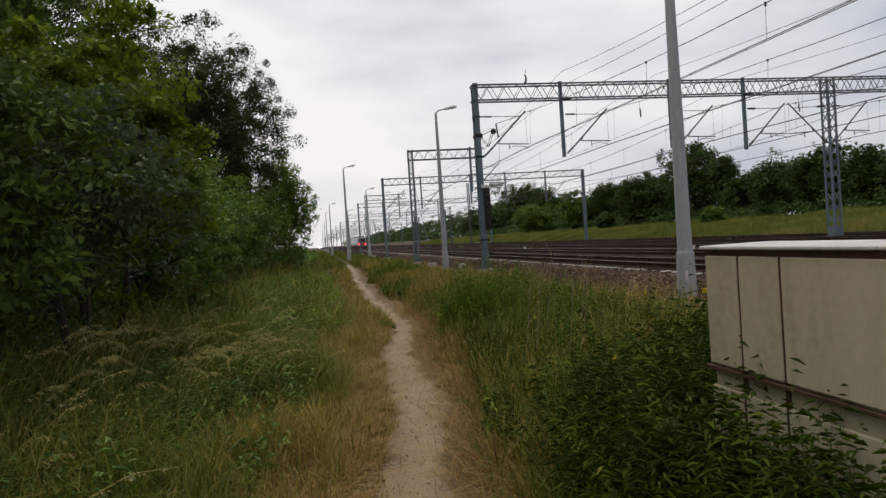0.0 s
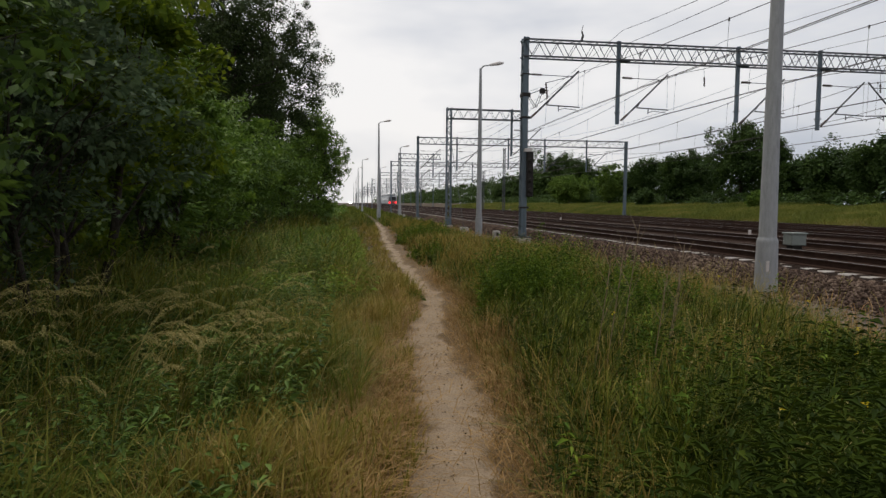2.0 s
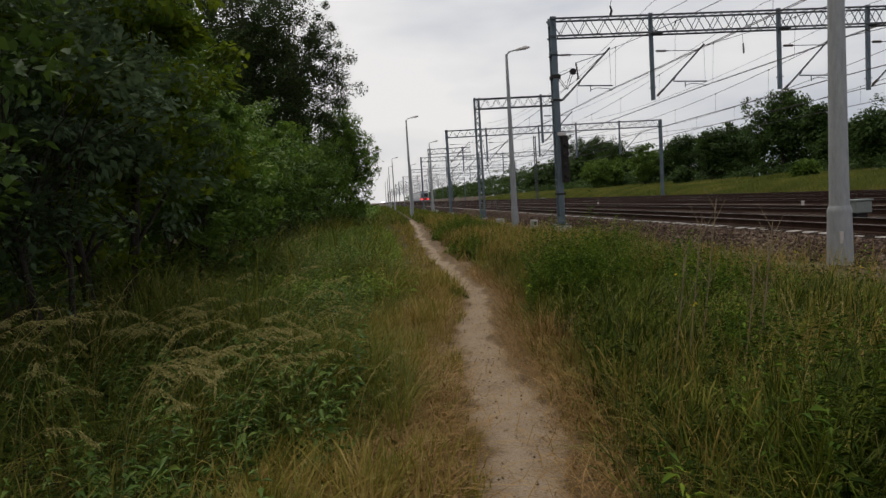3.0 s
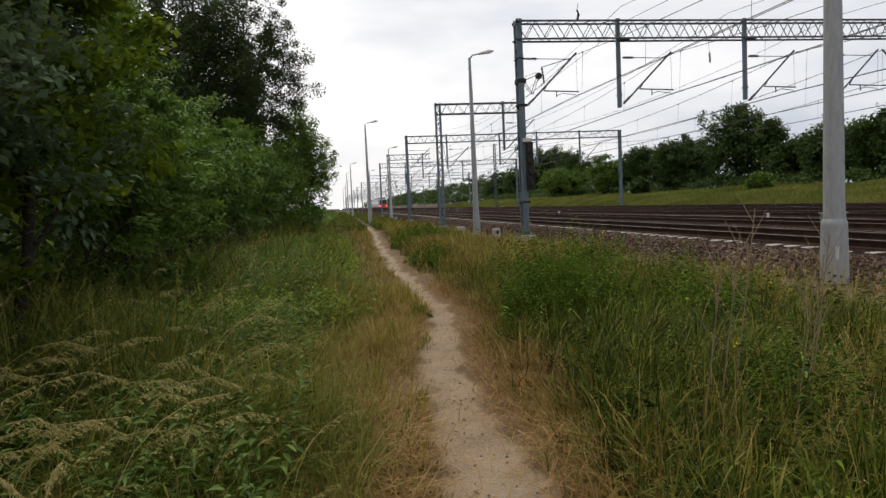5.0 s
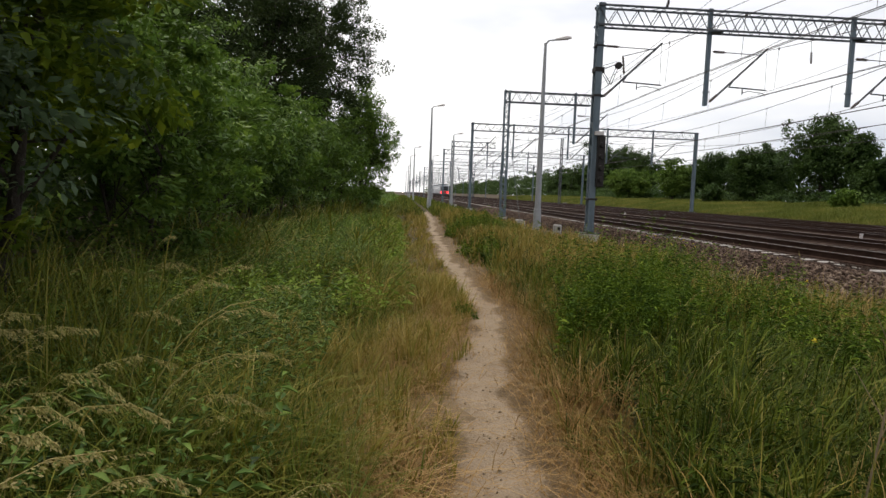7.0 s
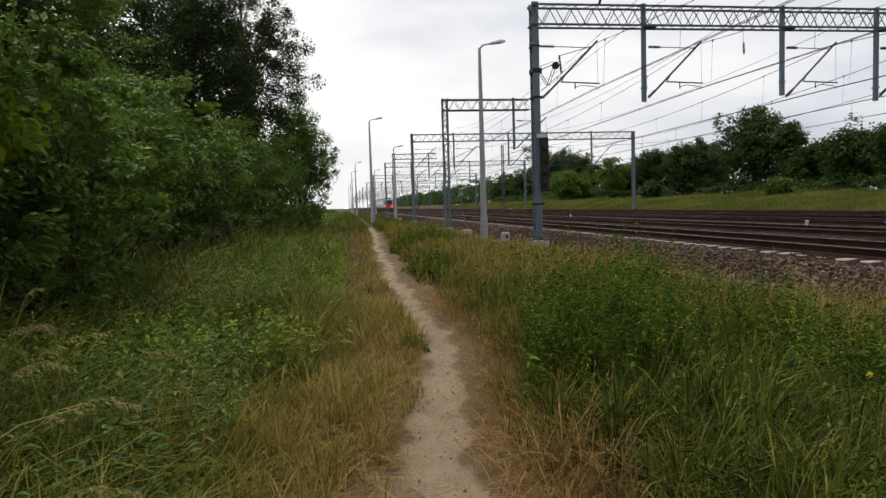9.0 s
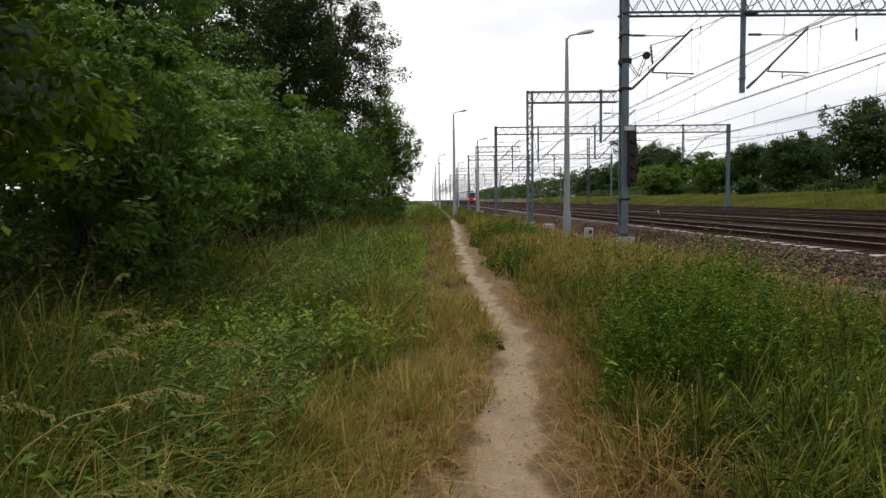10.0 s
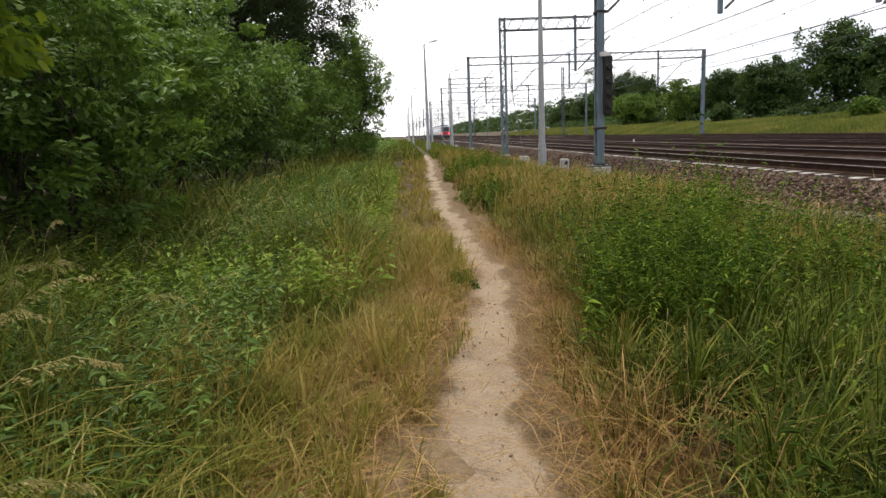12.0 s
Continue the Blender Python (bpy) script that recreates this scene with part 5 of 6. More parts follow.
# tall green grass under the wood edge
rng = np.random.default_rng(41)
def tall_set(n, y0, y1, power, wide):
    x, y, th, k = tufts(n, 14, -3.6, 0.3, y0, y1, power, 0.09)
    m = off_trail(x, y) < -0.95 - 0.3 * smoothnoise(x, y, 1.1, 2)
    m &= (off_trail(x, y) > -2.6) | (y < 6) | (rng.random(len(x)) < 0.25)
    x, y, th, k = x[m], y[m], th[m], k[m]
    h = (0.40 + 0.32 * rng.random(len(x)) + 0.24 * smoothnoise(x, y, 0.9, 3) + 0.16 * smoothnoise(x, y, 2.4, 104)) * np.interp(off_trail(x, y), [-4, -2.2, -0.9], [1.4, 1.25, 0.7]) * k
    return blades(x, y, h, wide * (0.6 + 0.8 * rng.random(len(x))), 0.2 + 1.0 * rng.random(len(x)), wind=(0.15, -0.1), th=th + 0.5 * rng.normal(size=len(x)))


grass("tall_grass", [tall_set(28000, 1.2, 9, 1.1, 0.0075)], G_GREEN, "tall straw-green meadow grass below the shrubs")
grass("tall_grass", [tall_set(30000, 8, 18, 1.1, 0.008), tall_set(14000, 16, 62, 1.5, 0.032)], G_DEEP, "tall green meadow grass below the shrubs")


# half dry grass between it and the path
def bare_ground(x, y):
    return ((x - 0.68) / 0.24) ** 2 + ((y - 9.8) / 0.5) ** 2 + 0.5 * smoothnoise(x, y, 6.0, 111) < 0.9


def mixed_set(n, y0, y1, power, wide):
    x, y, th, k = tufts(n, 12, -1.5, 2.4, y0, y1, power, 0.07)
    d = off_trail(x, y)
    bare = bare_ground(x, y)
    m = (d < -0.21 - 0.07 * smoothnoise(x, y, 3.3, 7)) & (d > -1.6 - 0.3 * smoothnoise(x, y, 1.0, 5)) & ~(bare & (rng.random(len(x)) < 0.85))
    x, y, th, k = x[m], y[m], th[m], k[m]
    d = off_trail(x, y)
    h = (0.15 + 0.27 * rng.random(len(x)) + 0.10 * smoothnoise(x, y, 1.3, 3)) * np.interp(d, [-1.5, -0.6, -0.3, -0.2], [1.3, 1.1, 0.7, 0.4]) * k * (0.8 + 0.3 * smoothnoise(x, y, 2.2, 61)) * (1 + 0.6 * np.exp(-((y - 13.3) / 2.2) ** 2))
    return blades(x, y, h, wide * (0.6 + 0.8 * rng.random(len(x))), 0.2 + 0.6 * rng.random(len(x)), th=th)


grass("meadow_grass", [mixed_set(60000, 1.6, 17, 1.25, 0.008), mixed_set(14000, 15, 70, 1.5, 0.022)], G_MIXED, "thin half-dry olive and straw grass beside the path")


# dry short fringe on both sides
def dry_set(n, y0, y1, power, wide):
    x, y = spread(n, -0.8, 3.2, y0, y1, power)
    d = off_trail(x, y)
    m = (np.abs(d) > 0.17 + 0.07 * smoothnoise(x, y, 5, 6)) & (d < np.interp(y, [3, 6, 10], [0.52, 0.72, 1.0]) + 0.22 * smoothnoise(x, y, 1.2, 8)) & (d > -0.8) & (~bare_ground(x, y) | (rng.random(len(x)) < 0.25)) & (rng.random(len(x)) < np.interp(np.abs(d), [0.15, 0.3, 0.5], [0.12, 0.6, 1.0]))
    x, y = keep(x, y, m)
    d = off_trail(x, y)
    h = (0.05 + 0.15 * rng.random(len(x)) ** 1.6) * np.interp(d, [-0.9, -0.4, -0.17, 0.17, 0.4, 0.7, 1.0], [1.5, 1.2, 0.5, 0.5, 1.0, 1.5, 1.9])
    return spears(x, y, h, wide * (0.6 + 0.8 * rng.random(len(x))), 0.5 + 1.0 * rng.random(len(x)))


grass("dry_grass", [dry_set(140000, 1.6, 17, 1.25, 0.0055), dry_set(9000, 15, 50, 1.4, 0.016)], G_DRY, "short dry tan grass along the path edges")
# matted brown stalks in the half-dry grass
n = 9000
y = 1.8 + 15 * rng.random(n) ** 1.2
x = trail_x(y) - 0.45 - 1.2 * rng.random(n) ** 1.2
x, y = keep(x, y, ~bare_ground(x, y))
n = len(x)
grass("brown_thatch", [blades(x, y, 0.12 + 0.22 * rng.random(n), 0.005 + 0.003 * rng.random(n), 0.9 + 1.3 * rng.random(n))], G_DRY, "matted brown stalks in the half-dry grass")
# broken straw lying flat along the path
n = 15000
y = 1.8 + 22 * rng.random(n) ** 1.25
dd = rng.normal(size=n) * 0.5
x = trail_x(y) + dd
th = rng.random(n) * 6.28
ln = 0.02 + 0.07 * rng.random(n) ** 1.5
zz = ground_z(x, y) + 0.02 + 0.012 * rng.random(n)
ax_, ay_ = np.cos(th) * ln, np.sin(th) * ln
wx_, wy_ = -np.sin(th) * 0.0022, np.cos(th) * 0.0022
V = np.stack([np.stack([x - ax_ - wx_, y - ay_ - wy_, zz], -1), np.stack([x - ax_ + wx_, y - ay_ + wy_, zz + 0.002], -1), np.stack([x + ax_, y + ay_, zz + 0.01 * rng.random(n)], -1)], 1)
keepers = rng.random(n) < np.interp(np.abs(dd), [0.0, 0.2, 0.35], [0.06, 0.3, 1.0])
V = V[keepers].reshape(-1, 3)
straw = new("straw_litter", raw_mesh("straw_litter", V, np.arange(len(V)).reshape(-1, 3), G_DRY))
tagged(straw, "broken dry straw lying on the trampled path edges", "litter", kind="stuff")
n = 5200
y = 1.8 + 16 * rng.random(n) ** 1.3
x = trail_x(y) + np.where(rng.random(n) < 0.5, np.interp(y, [4, 8], [0.42, 0.55]) + 0.17 * rng.normal(size=n), -0.7 + 0.3 * rng.normal(size=n))
grass("bent_stalks", [blades(x, y, 0.14 + 0.2 * rng.random(n), 0.0045 + 0.002 * rng.random(n), 1.3 + 1.2 * rng.random(n))], G_DRY, "bent dry stalks tangled along the path margins")
# tufts invading the path
x, y = spread(26000, -0.1, 2.0, 2.5, 30)
d = off_trail(x, y)
m = (np.abs(d) < 0.36) & (np.abs(d) > 0.1) & (smoothnoise(x, y, 4.0, 12) + 0.3 * smoothnoise(x, y, 13.0, 14) > 0.2)
x, y = keep(x, y, m)
grass("dry_tufts", [blades(x, y, 0.02 + 0.05 * rng.random(len(x)), 0.004 + 0.004 * rng.random(len(x)), 0.7 + 0.8 * rng.random(len(x)))], G_DRY, "small dry tufts growing into the path")


# green and dry grass on the railway side
def verge_set(n, y0, y1, power, wide, dry):
    x, y, th, k = tufts(n, 14, 1.0, 6.9, y0, y1, power, 0.09)
    d = off_trail(x, y)
    m = (d > np.interp(y, [3, 6, 10], [0.34, 0.40, 0.5]) + 0.16 * smoothnoise(x, y, 1.2, 8)) & (x < 6.6 + 0.4 * smoothnoise(x, y, 0.8, 4)) & ~((x > 1.78) & (x < 2.85) & (y < 3.1))
    m &= rng.random(len(x)) < np.interp(x, [1.2, 5.2, 6.7], [1.0, 0.9, 0.35])
    tone = smoothnoise(x, y, 0.7, 15) + 1.1 * np.interp(d, [0.35, 0.75, 1.4, 3.2, 4.6], [0.35, -0.4, -0.8, -0.35, 0.7]) + 0.5 * rng.normal(size=len(x)) - np.interp(y, [4, 8], [0.6, 0.0]) > 0.3
    patch = np.zeros(len(x), bool)
    for qx, qy, qr in ((4.1, 13.8, 1.0), (4.1, 18.0, 1.5), (2.0, 9.6, 0.5), (4.9, 11.0, 0.9)):
        patch |= ((x - qx) ** 2 + (y - qy) ** 2 < qr * qr * (0.4 + 0.9 * rng.random(len(x)))) & (rng.random(len(x)) < 0.8)
    tone |= patch
    m &= tone if dry else ~tone
    x, y, th, k = x[m], y[m], th[m], k[m] * np.where(patch[m], 1.35, 1.0)
    d = off_trail(x, y)
    h = (0.18 + 0.48 * rng.random(len(x)) ** 1.4 + 0.16 * smoothnoise(x, y, 0.9, 3) + 0.14 * smoothnoise(x, y, 2.6, 5)) * np.interp(d, [0.4, 0.8, 1.3, 3.6, 5.2], [0.4, 0.75, 1.15, 1.05, 0.65]) * k
    h = np.minimum(h, 0.42 + 0.28 * rng.random(len(x)))
    return blades(x, y, h, wide * (0.6 + 0.8 * rng.random(len(x))), 0.2 + 1.3 * rng.random(len(x)) ** 1.1, th=th + 0.6 * rng.normal(size=len(x)))


grass("verge_grass", [verge_set(80000, 1.4, 18, 1.25, 0.0078, False), verge_set(16000, 16, 70, 1.5, 0.026, False)], G_VERGE, "thick green grass on the railway side of the path")
grass("verge_dry_grass", [verge_set(62000, 1.4, 18, 1.25, 0.005, True), verge_set(7000, 16, 70, 1.5, 0.022, True)], G_DRY, "dry straw-coloured grass near the ballast")
STRAW_SPOTS = ((4.1, 13.2, 0.7), (4.6, 15.6, 1.0), (4.1, 18.2, 1.5), (5.2, 12.2, 0.8), (3.3, 16.5, 0.8), (4.6, 22.0, 1.6), (3.6, 26.0, 1.2))


def straw_set(per, wide):
    V = []
    for qx, qy, qr in STRAW_SPOTS:
        k = int(44 * qr * qr)
        a, q = rng.random(k) * 6.28, qr * rng.random(k) ** 0.6
        cx, cy = np.repeat(qx + np.cos(a) * q, per), np.repeat(qy + np.sin(a) * q, per)
        n = len(cx)
        x, y = cx + 0.07 * rng.normal(size=n), cy + 0.07 * rng.normal(size=n)
        V.append(blades(x, y, 0.45 + 0.45 * rng.random(n), wide * (0.6 + 0.8 * rng.random(n)) * (qy / 14), 0.15 + 0.6 * rng.random(n)))
    return V


grass("straw_grass", straw_set(16, 0.0075), G_EDGE, "pale dry grass standing between the weeds and the ballast")


def lush_set(n, per, y0, y1, power, wide):
    """Tall broad-bladed tussocks that stand in patches with dark gaps between them."""
    cx, cy = spread(n, 1.2, 6.3, y0, y1, power)
    d = off_trail(cx, cy)
    want = smoothnoise(cx, cy, 2.3, 101) + 0.5 * smoothnoise(cx, cy, 5.1, 102) + 0.25 * rng.normal(size=n)
    m = (d > np.interp(cy, [3, 6, 10], [0.66, 0.75, 0.82]) + 0.2 * smoothnoise(cx, cy, 1.7, 8) + 0.3 * rng.random(n) ** 2) & (want > -0.25) & ~((cx > 1.6) & (cx < 2.6) & (cy < 3.4)) & (cx < 5.6 + 0.5 * smoothnoise(cx, cy, 0.8, 4))
    for qx, qy, qr in STRAW_SPOTS:
        m &= ((cx - qx) ** 2 + (cy - qy) ** 2 > (0.9 * qr) ** 2) | (rng.random(n) < 0.2)
    cx, cy, d = cx[m], cy[m], d[m]
    k = len(cx)
    hh = (0.46 + 0.26 * rng.random(k) + 0.14 * smoothnoise(cx, cy, 1.6, 103)) * np.interp(d, [0.5, 1.0, 1.6, 3.4, 4.6], [0.6, 0.9, 1.1, 1.05, 0.8])
    a, q = rng.random((k, per)) * 6.28, np.abs(rng.normal(size=(k, per))) * 0.055
    x, y = (cx[:, None] + np.cos(a) * q).ravel(), (cy[:, None] + np.sin(a) * q).ravel()
    h = (hh[:, None] * (0.55 + 0.55 * rng.random((k, per)))).ravel()
    lean = (0.10 + 0.75 * rng.random((k, per)) ** 1.2 + 3.0 * q).ravel()
    return blades(x, y, h, wide * (0.55 + 0.9 * rng.random(len(x))), lean, wind=(0.25, -0.3), th=(a + 0.5 * rng.normal(size=a.shape)).ravel())


def edge_set(n, per, y0, y1, power, wide):
    """Straw-coloured and olive tussocks between the trodden earth and the lush grass."""
    cx, cy = spread(n, 0.8, 3.6, y0, y1, power)
    d = off_trail(cx, cy) + 0.1 * smoothnoise(cx, cy, 2.1, 105)
    m = (d > 0.46) & (d < 1.15) & (rng.random(n) < np.interp(d, [0.45, 0.7, 0.95, 1.15], [0.25, 1.0, 0.8, 0.3])) & ~((cx > 1.6) & (cy < 3.4))
    cx, cy, d = cx[m], cy[m], d[m]
    k = len(cx)
    hh = (0.22 + 0.24 * rng.random(k)) * np.interp(d, [0.45, 0.7, 1.1], [0.55, 1.0, 1.5])
    a, q = rng.random((k, per)) * 6.28, np.abs(rng.normal(size=(k, per))) * 0.045
    x, y = (cx[:, None] + np.cos(a) * q).ravel(), (cy[:, None] + np.sin(a) * q).ravel()
    h = (hh[:, None] * (0.5 + 0.6 * rng.random((k, per)))).ravel()
    return blades(x, y, h, wide * (0.55 + 0.9 * rng.random(len(x))), (0.1 + 0.8 * rng.random((k, per)) ** 1.3 + 3.0 * q).ravel(), wind=(-0.25, -0.2), th=(a + 0.5 * rng.normal(size=a.shape)).ravel())


grass("edge_grass", [edge_set(1500, 16, 2.2, 18, 1.2, 0.0075)], G_EDGE, "olive and straw tussocks along the railway side of the path")
grass("lush_grass", [lush_set(4000, 24, 2.2, 17, 1.2, 0.0095), lush_set(800, 18, 16, 40, 1.3, 0.024)], G_LUSH, "tall lush green grass tussocks on the railway side")


def airy_set(n, y0, y1, power, wide):
    x, y, th, k = tufts(n, 9, 1.2, 6.4, y0, y1, power, 0.11)
    d = off_trail(x, y)
    m = (d > 0.7 + 0.2 * smoothnoise(x, y, 1.4, 8)) & ~((x > 1.7) & (x < 2.5) & (y < 3.2)) & (smoothnoise(x, y, 1.0, 91) + 0.4 * rng.normal(size=len(x)) > np.interp(y, [4, 8, 13], [0.95, 0.3, -0.1]))
    x, y, th, k = x[m], y[m], th[m], k[m]
    h = (0.45 + 0.4 * rng.random(len(x))) * (0.55 + 0.45 * k)
    return blades(x, y, h, wide * (0.7 + 0.6 * rng.random(len(x))), 0.1 + 0.45 * rng.random(len(x)), th=th)


grass("airy_grass", [airy_set(15000, 2.6, 19, 1.15, 0.0045), airy_set(9000, 18, 60, 1.5, 0.016)], G_MIXED, "thin olive and straw grass stems standing above the weeds")
# thin blades creeping onto the gravel strip
x, y = spread(9000, 5.8, 8.0, 5, 60)
x, y = keep(x, y, rng.random(len(x)) < np.interp(x, [6, 7.9], [0.8, 0.12]))
grass("gravel_grass", [blades(x, y, 0.10 + 0.25 * rng.random(len(x)), 0.005 + 0.0006 * y, 0.3 + 0.5 * rng.random(len(x)))], G_DRY, "sparse dry grass on the gravel strip")
# the verges go on behind the start
x, y = -3.6 + 10 * rng.random(18000), -7 + 8.6 * rng.random(18000)
d = off_trail(x, y)
x, y = keep(x, y, (np.abs(d - 0.1) > 0.55) & ~((x > 1.75) & (x < 2.4) & (y > -0.4)))
grass("rough_grass", [blades(x, y, 0.15 + 0.35 * rng.random(len(x)), 0.008 + 0.004 * rng.random(len(x)), 0.2 + 0.9 * rng.random(len(x)))], G_VERGE, "rough green grass behind the start of the walk")
# the bank beyond the tracks
x, y = 32.2 + 15 * rng.random(260000), 14 + 200 * rng.random(260000) ** 1.25
grass("bank_grass", [spears(x, y, 0.2 + 0.25 * rng.random(len(x)) + 0.12 * smoothnoise(x, y, 0.5, 2), 0.022 + 0.0007 * y, 0.4 + 0.7 * rng.random(len(x)))], G_BANK, "green grassy bank beyond the tracks")
# distant verge
x, y = -4 + 11 * rng.random(16000), 50 + 200 * rng.random(16000) ** 1.6
m = np.abs(off_trail(x, y)) > 0.3
x, y = keep(x, y, m)
grass("far_verge_grass", [spears(x, y, 0.3 + 0.35 * rng.random(len(x)), 0.03 + 0.0008 * y, 0.3 + 0.4 * rng.random(len(x)))], G_VERGE, "far green verge grass beside the line")


def seed_grass(name, x, y, h, bend, label, branches=9, length=0.09, spikelets=6, aim=0.0, spread_=1.0, radius=0.0016, grain=0.018):
    """Stalks that arch over and end in a panicle of drooping side branches."""
    n = len(x)
    th = rng.normal(aim, spread_, n)
    V, T, o = [], [], 0
    m = 9
    f = np.linspace(0, 1, m)
    quad = np.array([(0, 1, 2), (0, 2, 3)])
    for i in range(n):
        u = np.array([math.cos(th[i]), math.sin(th[i]), 0.0])
        lean = 0.06 + 0.14 * rng.random() + bend[i] * 2.1 * f ** 2.2
        step = np.stack([np.sin(lean) * u[0], np.sin(lean) * u[1], np.cos(lean)], -1) * h[i] / (m - 1)
        p = np.array([x[i], y[i], float(ground_z(x[i], y[i])) - 0.02]) + np.concatenate([np.zeros((1, 3)), np.cumsum(step[:-1], 0)])
        v, t = poly_tube(p, radius * np.linspace(1.4, 0.6, m), 3)
        V.append(v)
        T.append(t + o)
        o += len(v)
        k = branches
        g = 0.70 + 0.30 * np.sort(rng.random(k)) ** 0.8
        root = np.stack([np.interp(g, f, p[:, c]) for c in range(3)], -1)
        tang = np.stack([np.interp(g, f, step[:, c]) for c in range(3)], -1) * (m - 1) / h[i]
        side = np.array([-u[1], u[0], 0.0]) * rng.normal(size=(k, 1)) * 0.11
        d = tang * 1.1 + side + np.array([0, 0, -0.25]) * (0.3 + rng.random((k, 1)))
        d /= np.linalg.norm(d, axis=1)[:, None]
        ln = length * (1.2 - 0.8 * (g - 0.70) / 0.30) * (0.6 + 0.6 * rng.random(k))
        q = np.linspace(0.15, 1.0, spikelets)
        c = root[:, None] + d[:, None] * (ln[:, None] * q)[..., None]
        c[..., 2] -= 0.45 * (ln[:, None] * q ** 2)
        c = c.reshape(-1, 3) + rng.normal(size=(k * spikelets, 3)) * 0.003
        a = np.repeat(d, spikelets, 0) + rng.normal(size=c.shape) * 0.35 + np.array([0, 0, -0.5]) * np.tile(q, k)[:, None]
        a /= np.linalg.norm(a, axis=1)[:, None]
        s = grain * (0.7 + 0.6 * rng.random(len(c)))[:, None]
        w = np.cross(a, rng.normal(size=c.shape))
        w = w / (np.linalg.norm(w, axis=1)[:, None] + 1e-6) * s * 0.2
        b = np.stack([c - a * s * 0.5, c + w, c + a * s * 0.5, c - w], 1).reshape(-1, 3)
        V.append(b)
        T.append((quad[None] + 4 * np.arange(len(c))[:, None, None]).reshape(-1, 3) + o)
        o += len(b)
    ob = new(name, raw_mesh(name, np.concatenate(V), np.concatenate(T), G_STRAW))
    return tagged(ob, label, "grass", kind="stuff")


x, y = spread(400, -2.8, 0.1, 2.2, 26, 1.3)
x, y = keep(x, y, (rng.random(len(x)) < np.interp(y, [3, 4.5, 6, 9, 11], [0.15, 0.3, 1.0, 1.0, 0.5])) & (off_trail(x, y) < -1.0) & (smoothnoise(x, y, 1.2, 51) > -0.35))
seed_grass("seeding_grass", x, y, (0.75 + 0.45 * rng.random(len(x))) * np.interp(x, [-2.6, -1.2, -0.4], [1.25, 1.1, 0.8]), 0.45 + 0.55 * rng.random(len(x)), "tall straw-coloured grass stalks with drooping seed heads", 12, 0.034, 5, 0.0, 0.8, 0.0018, 0.0125)
cx_ = np.array([-2.0, -1.5, -2.3, -1.2, -1.7, -1.35, -2.1, -1.1])
cy_ = np.array([6.0, 6.6, 7.0, 6.2, 8.0, 9.2, 11.2, 7.4])
nn_ = np.array([10, 11, 10, 8, 8, 5, 6, 8])
x, y = np.repeat(cx_, nn_) + 0.30 * rng.normal(size=nn_.sum()), np.repeat(cy_, nn_) + 0.45 * rng.normal(size=nn_.sum())
seed_grass("plumed_grass", x, y, 1.05 + 0.4 * rng.random(len(x)), 0.85 + 0.4 * rng.random(len(x)), "tall arching straw stalks with feathery tan plumes", 30, 0.050, 7, 0.0, 0.55, 0.0024, 0.015)
seed_grass("long_stalks", np.array([-0.85, -0.8, -1.0]), np.array([8.15, 7.95, 8.5]), np.array([1.35, 1.2, 1.25]), np.array([0.75, 0.9, 0.7]), "long straw stalks bending over beside the path", 14, 0.03, 5, -0.1, 0.15, 0.0038, 0.012)
x, y = spread(420, 1.9, 6.6, 2.4, 26, 1.3)
x, y = keep(x, y, ~((x > 1.7) & (x < 2.95) & (y < 3.2)))
seed_grass("seeding_grass", x, y, 0.5 + 0.45 * rng.random(len(x)), 0.1 + 0.5 * rng.random(len(x)), "straw-coloured grass stalks among the weeds", 7, 0.04, 4, 0.0, 2.0, 0.0014, 0.013)
x, y = spread(1500, -1.6, 1.6, 2.4, 24, 1.3)
x, y = keep(x, y, (off_trail(x, y) < -0.35) & (off_trail(x, y) > -1.7))
seed_grass("meadow_seed_heads", x, y, 0.3 + 0.28 * rng.random(len(x)), 0.1 + 0.4 * rng.random(len(x)), "thin brownish seed heads in the meadow grass", 4, 0.03, 3, 0.0, 2.0, 0.0011, 0.011)


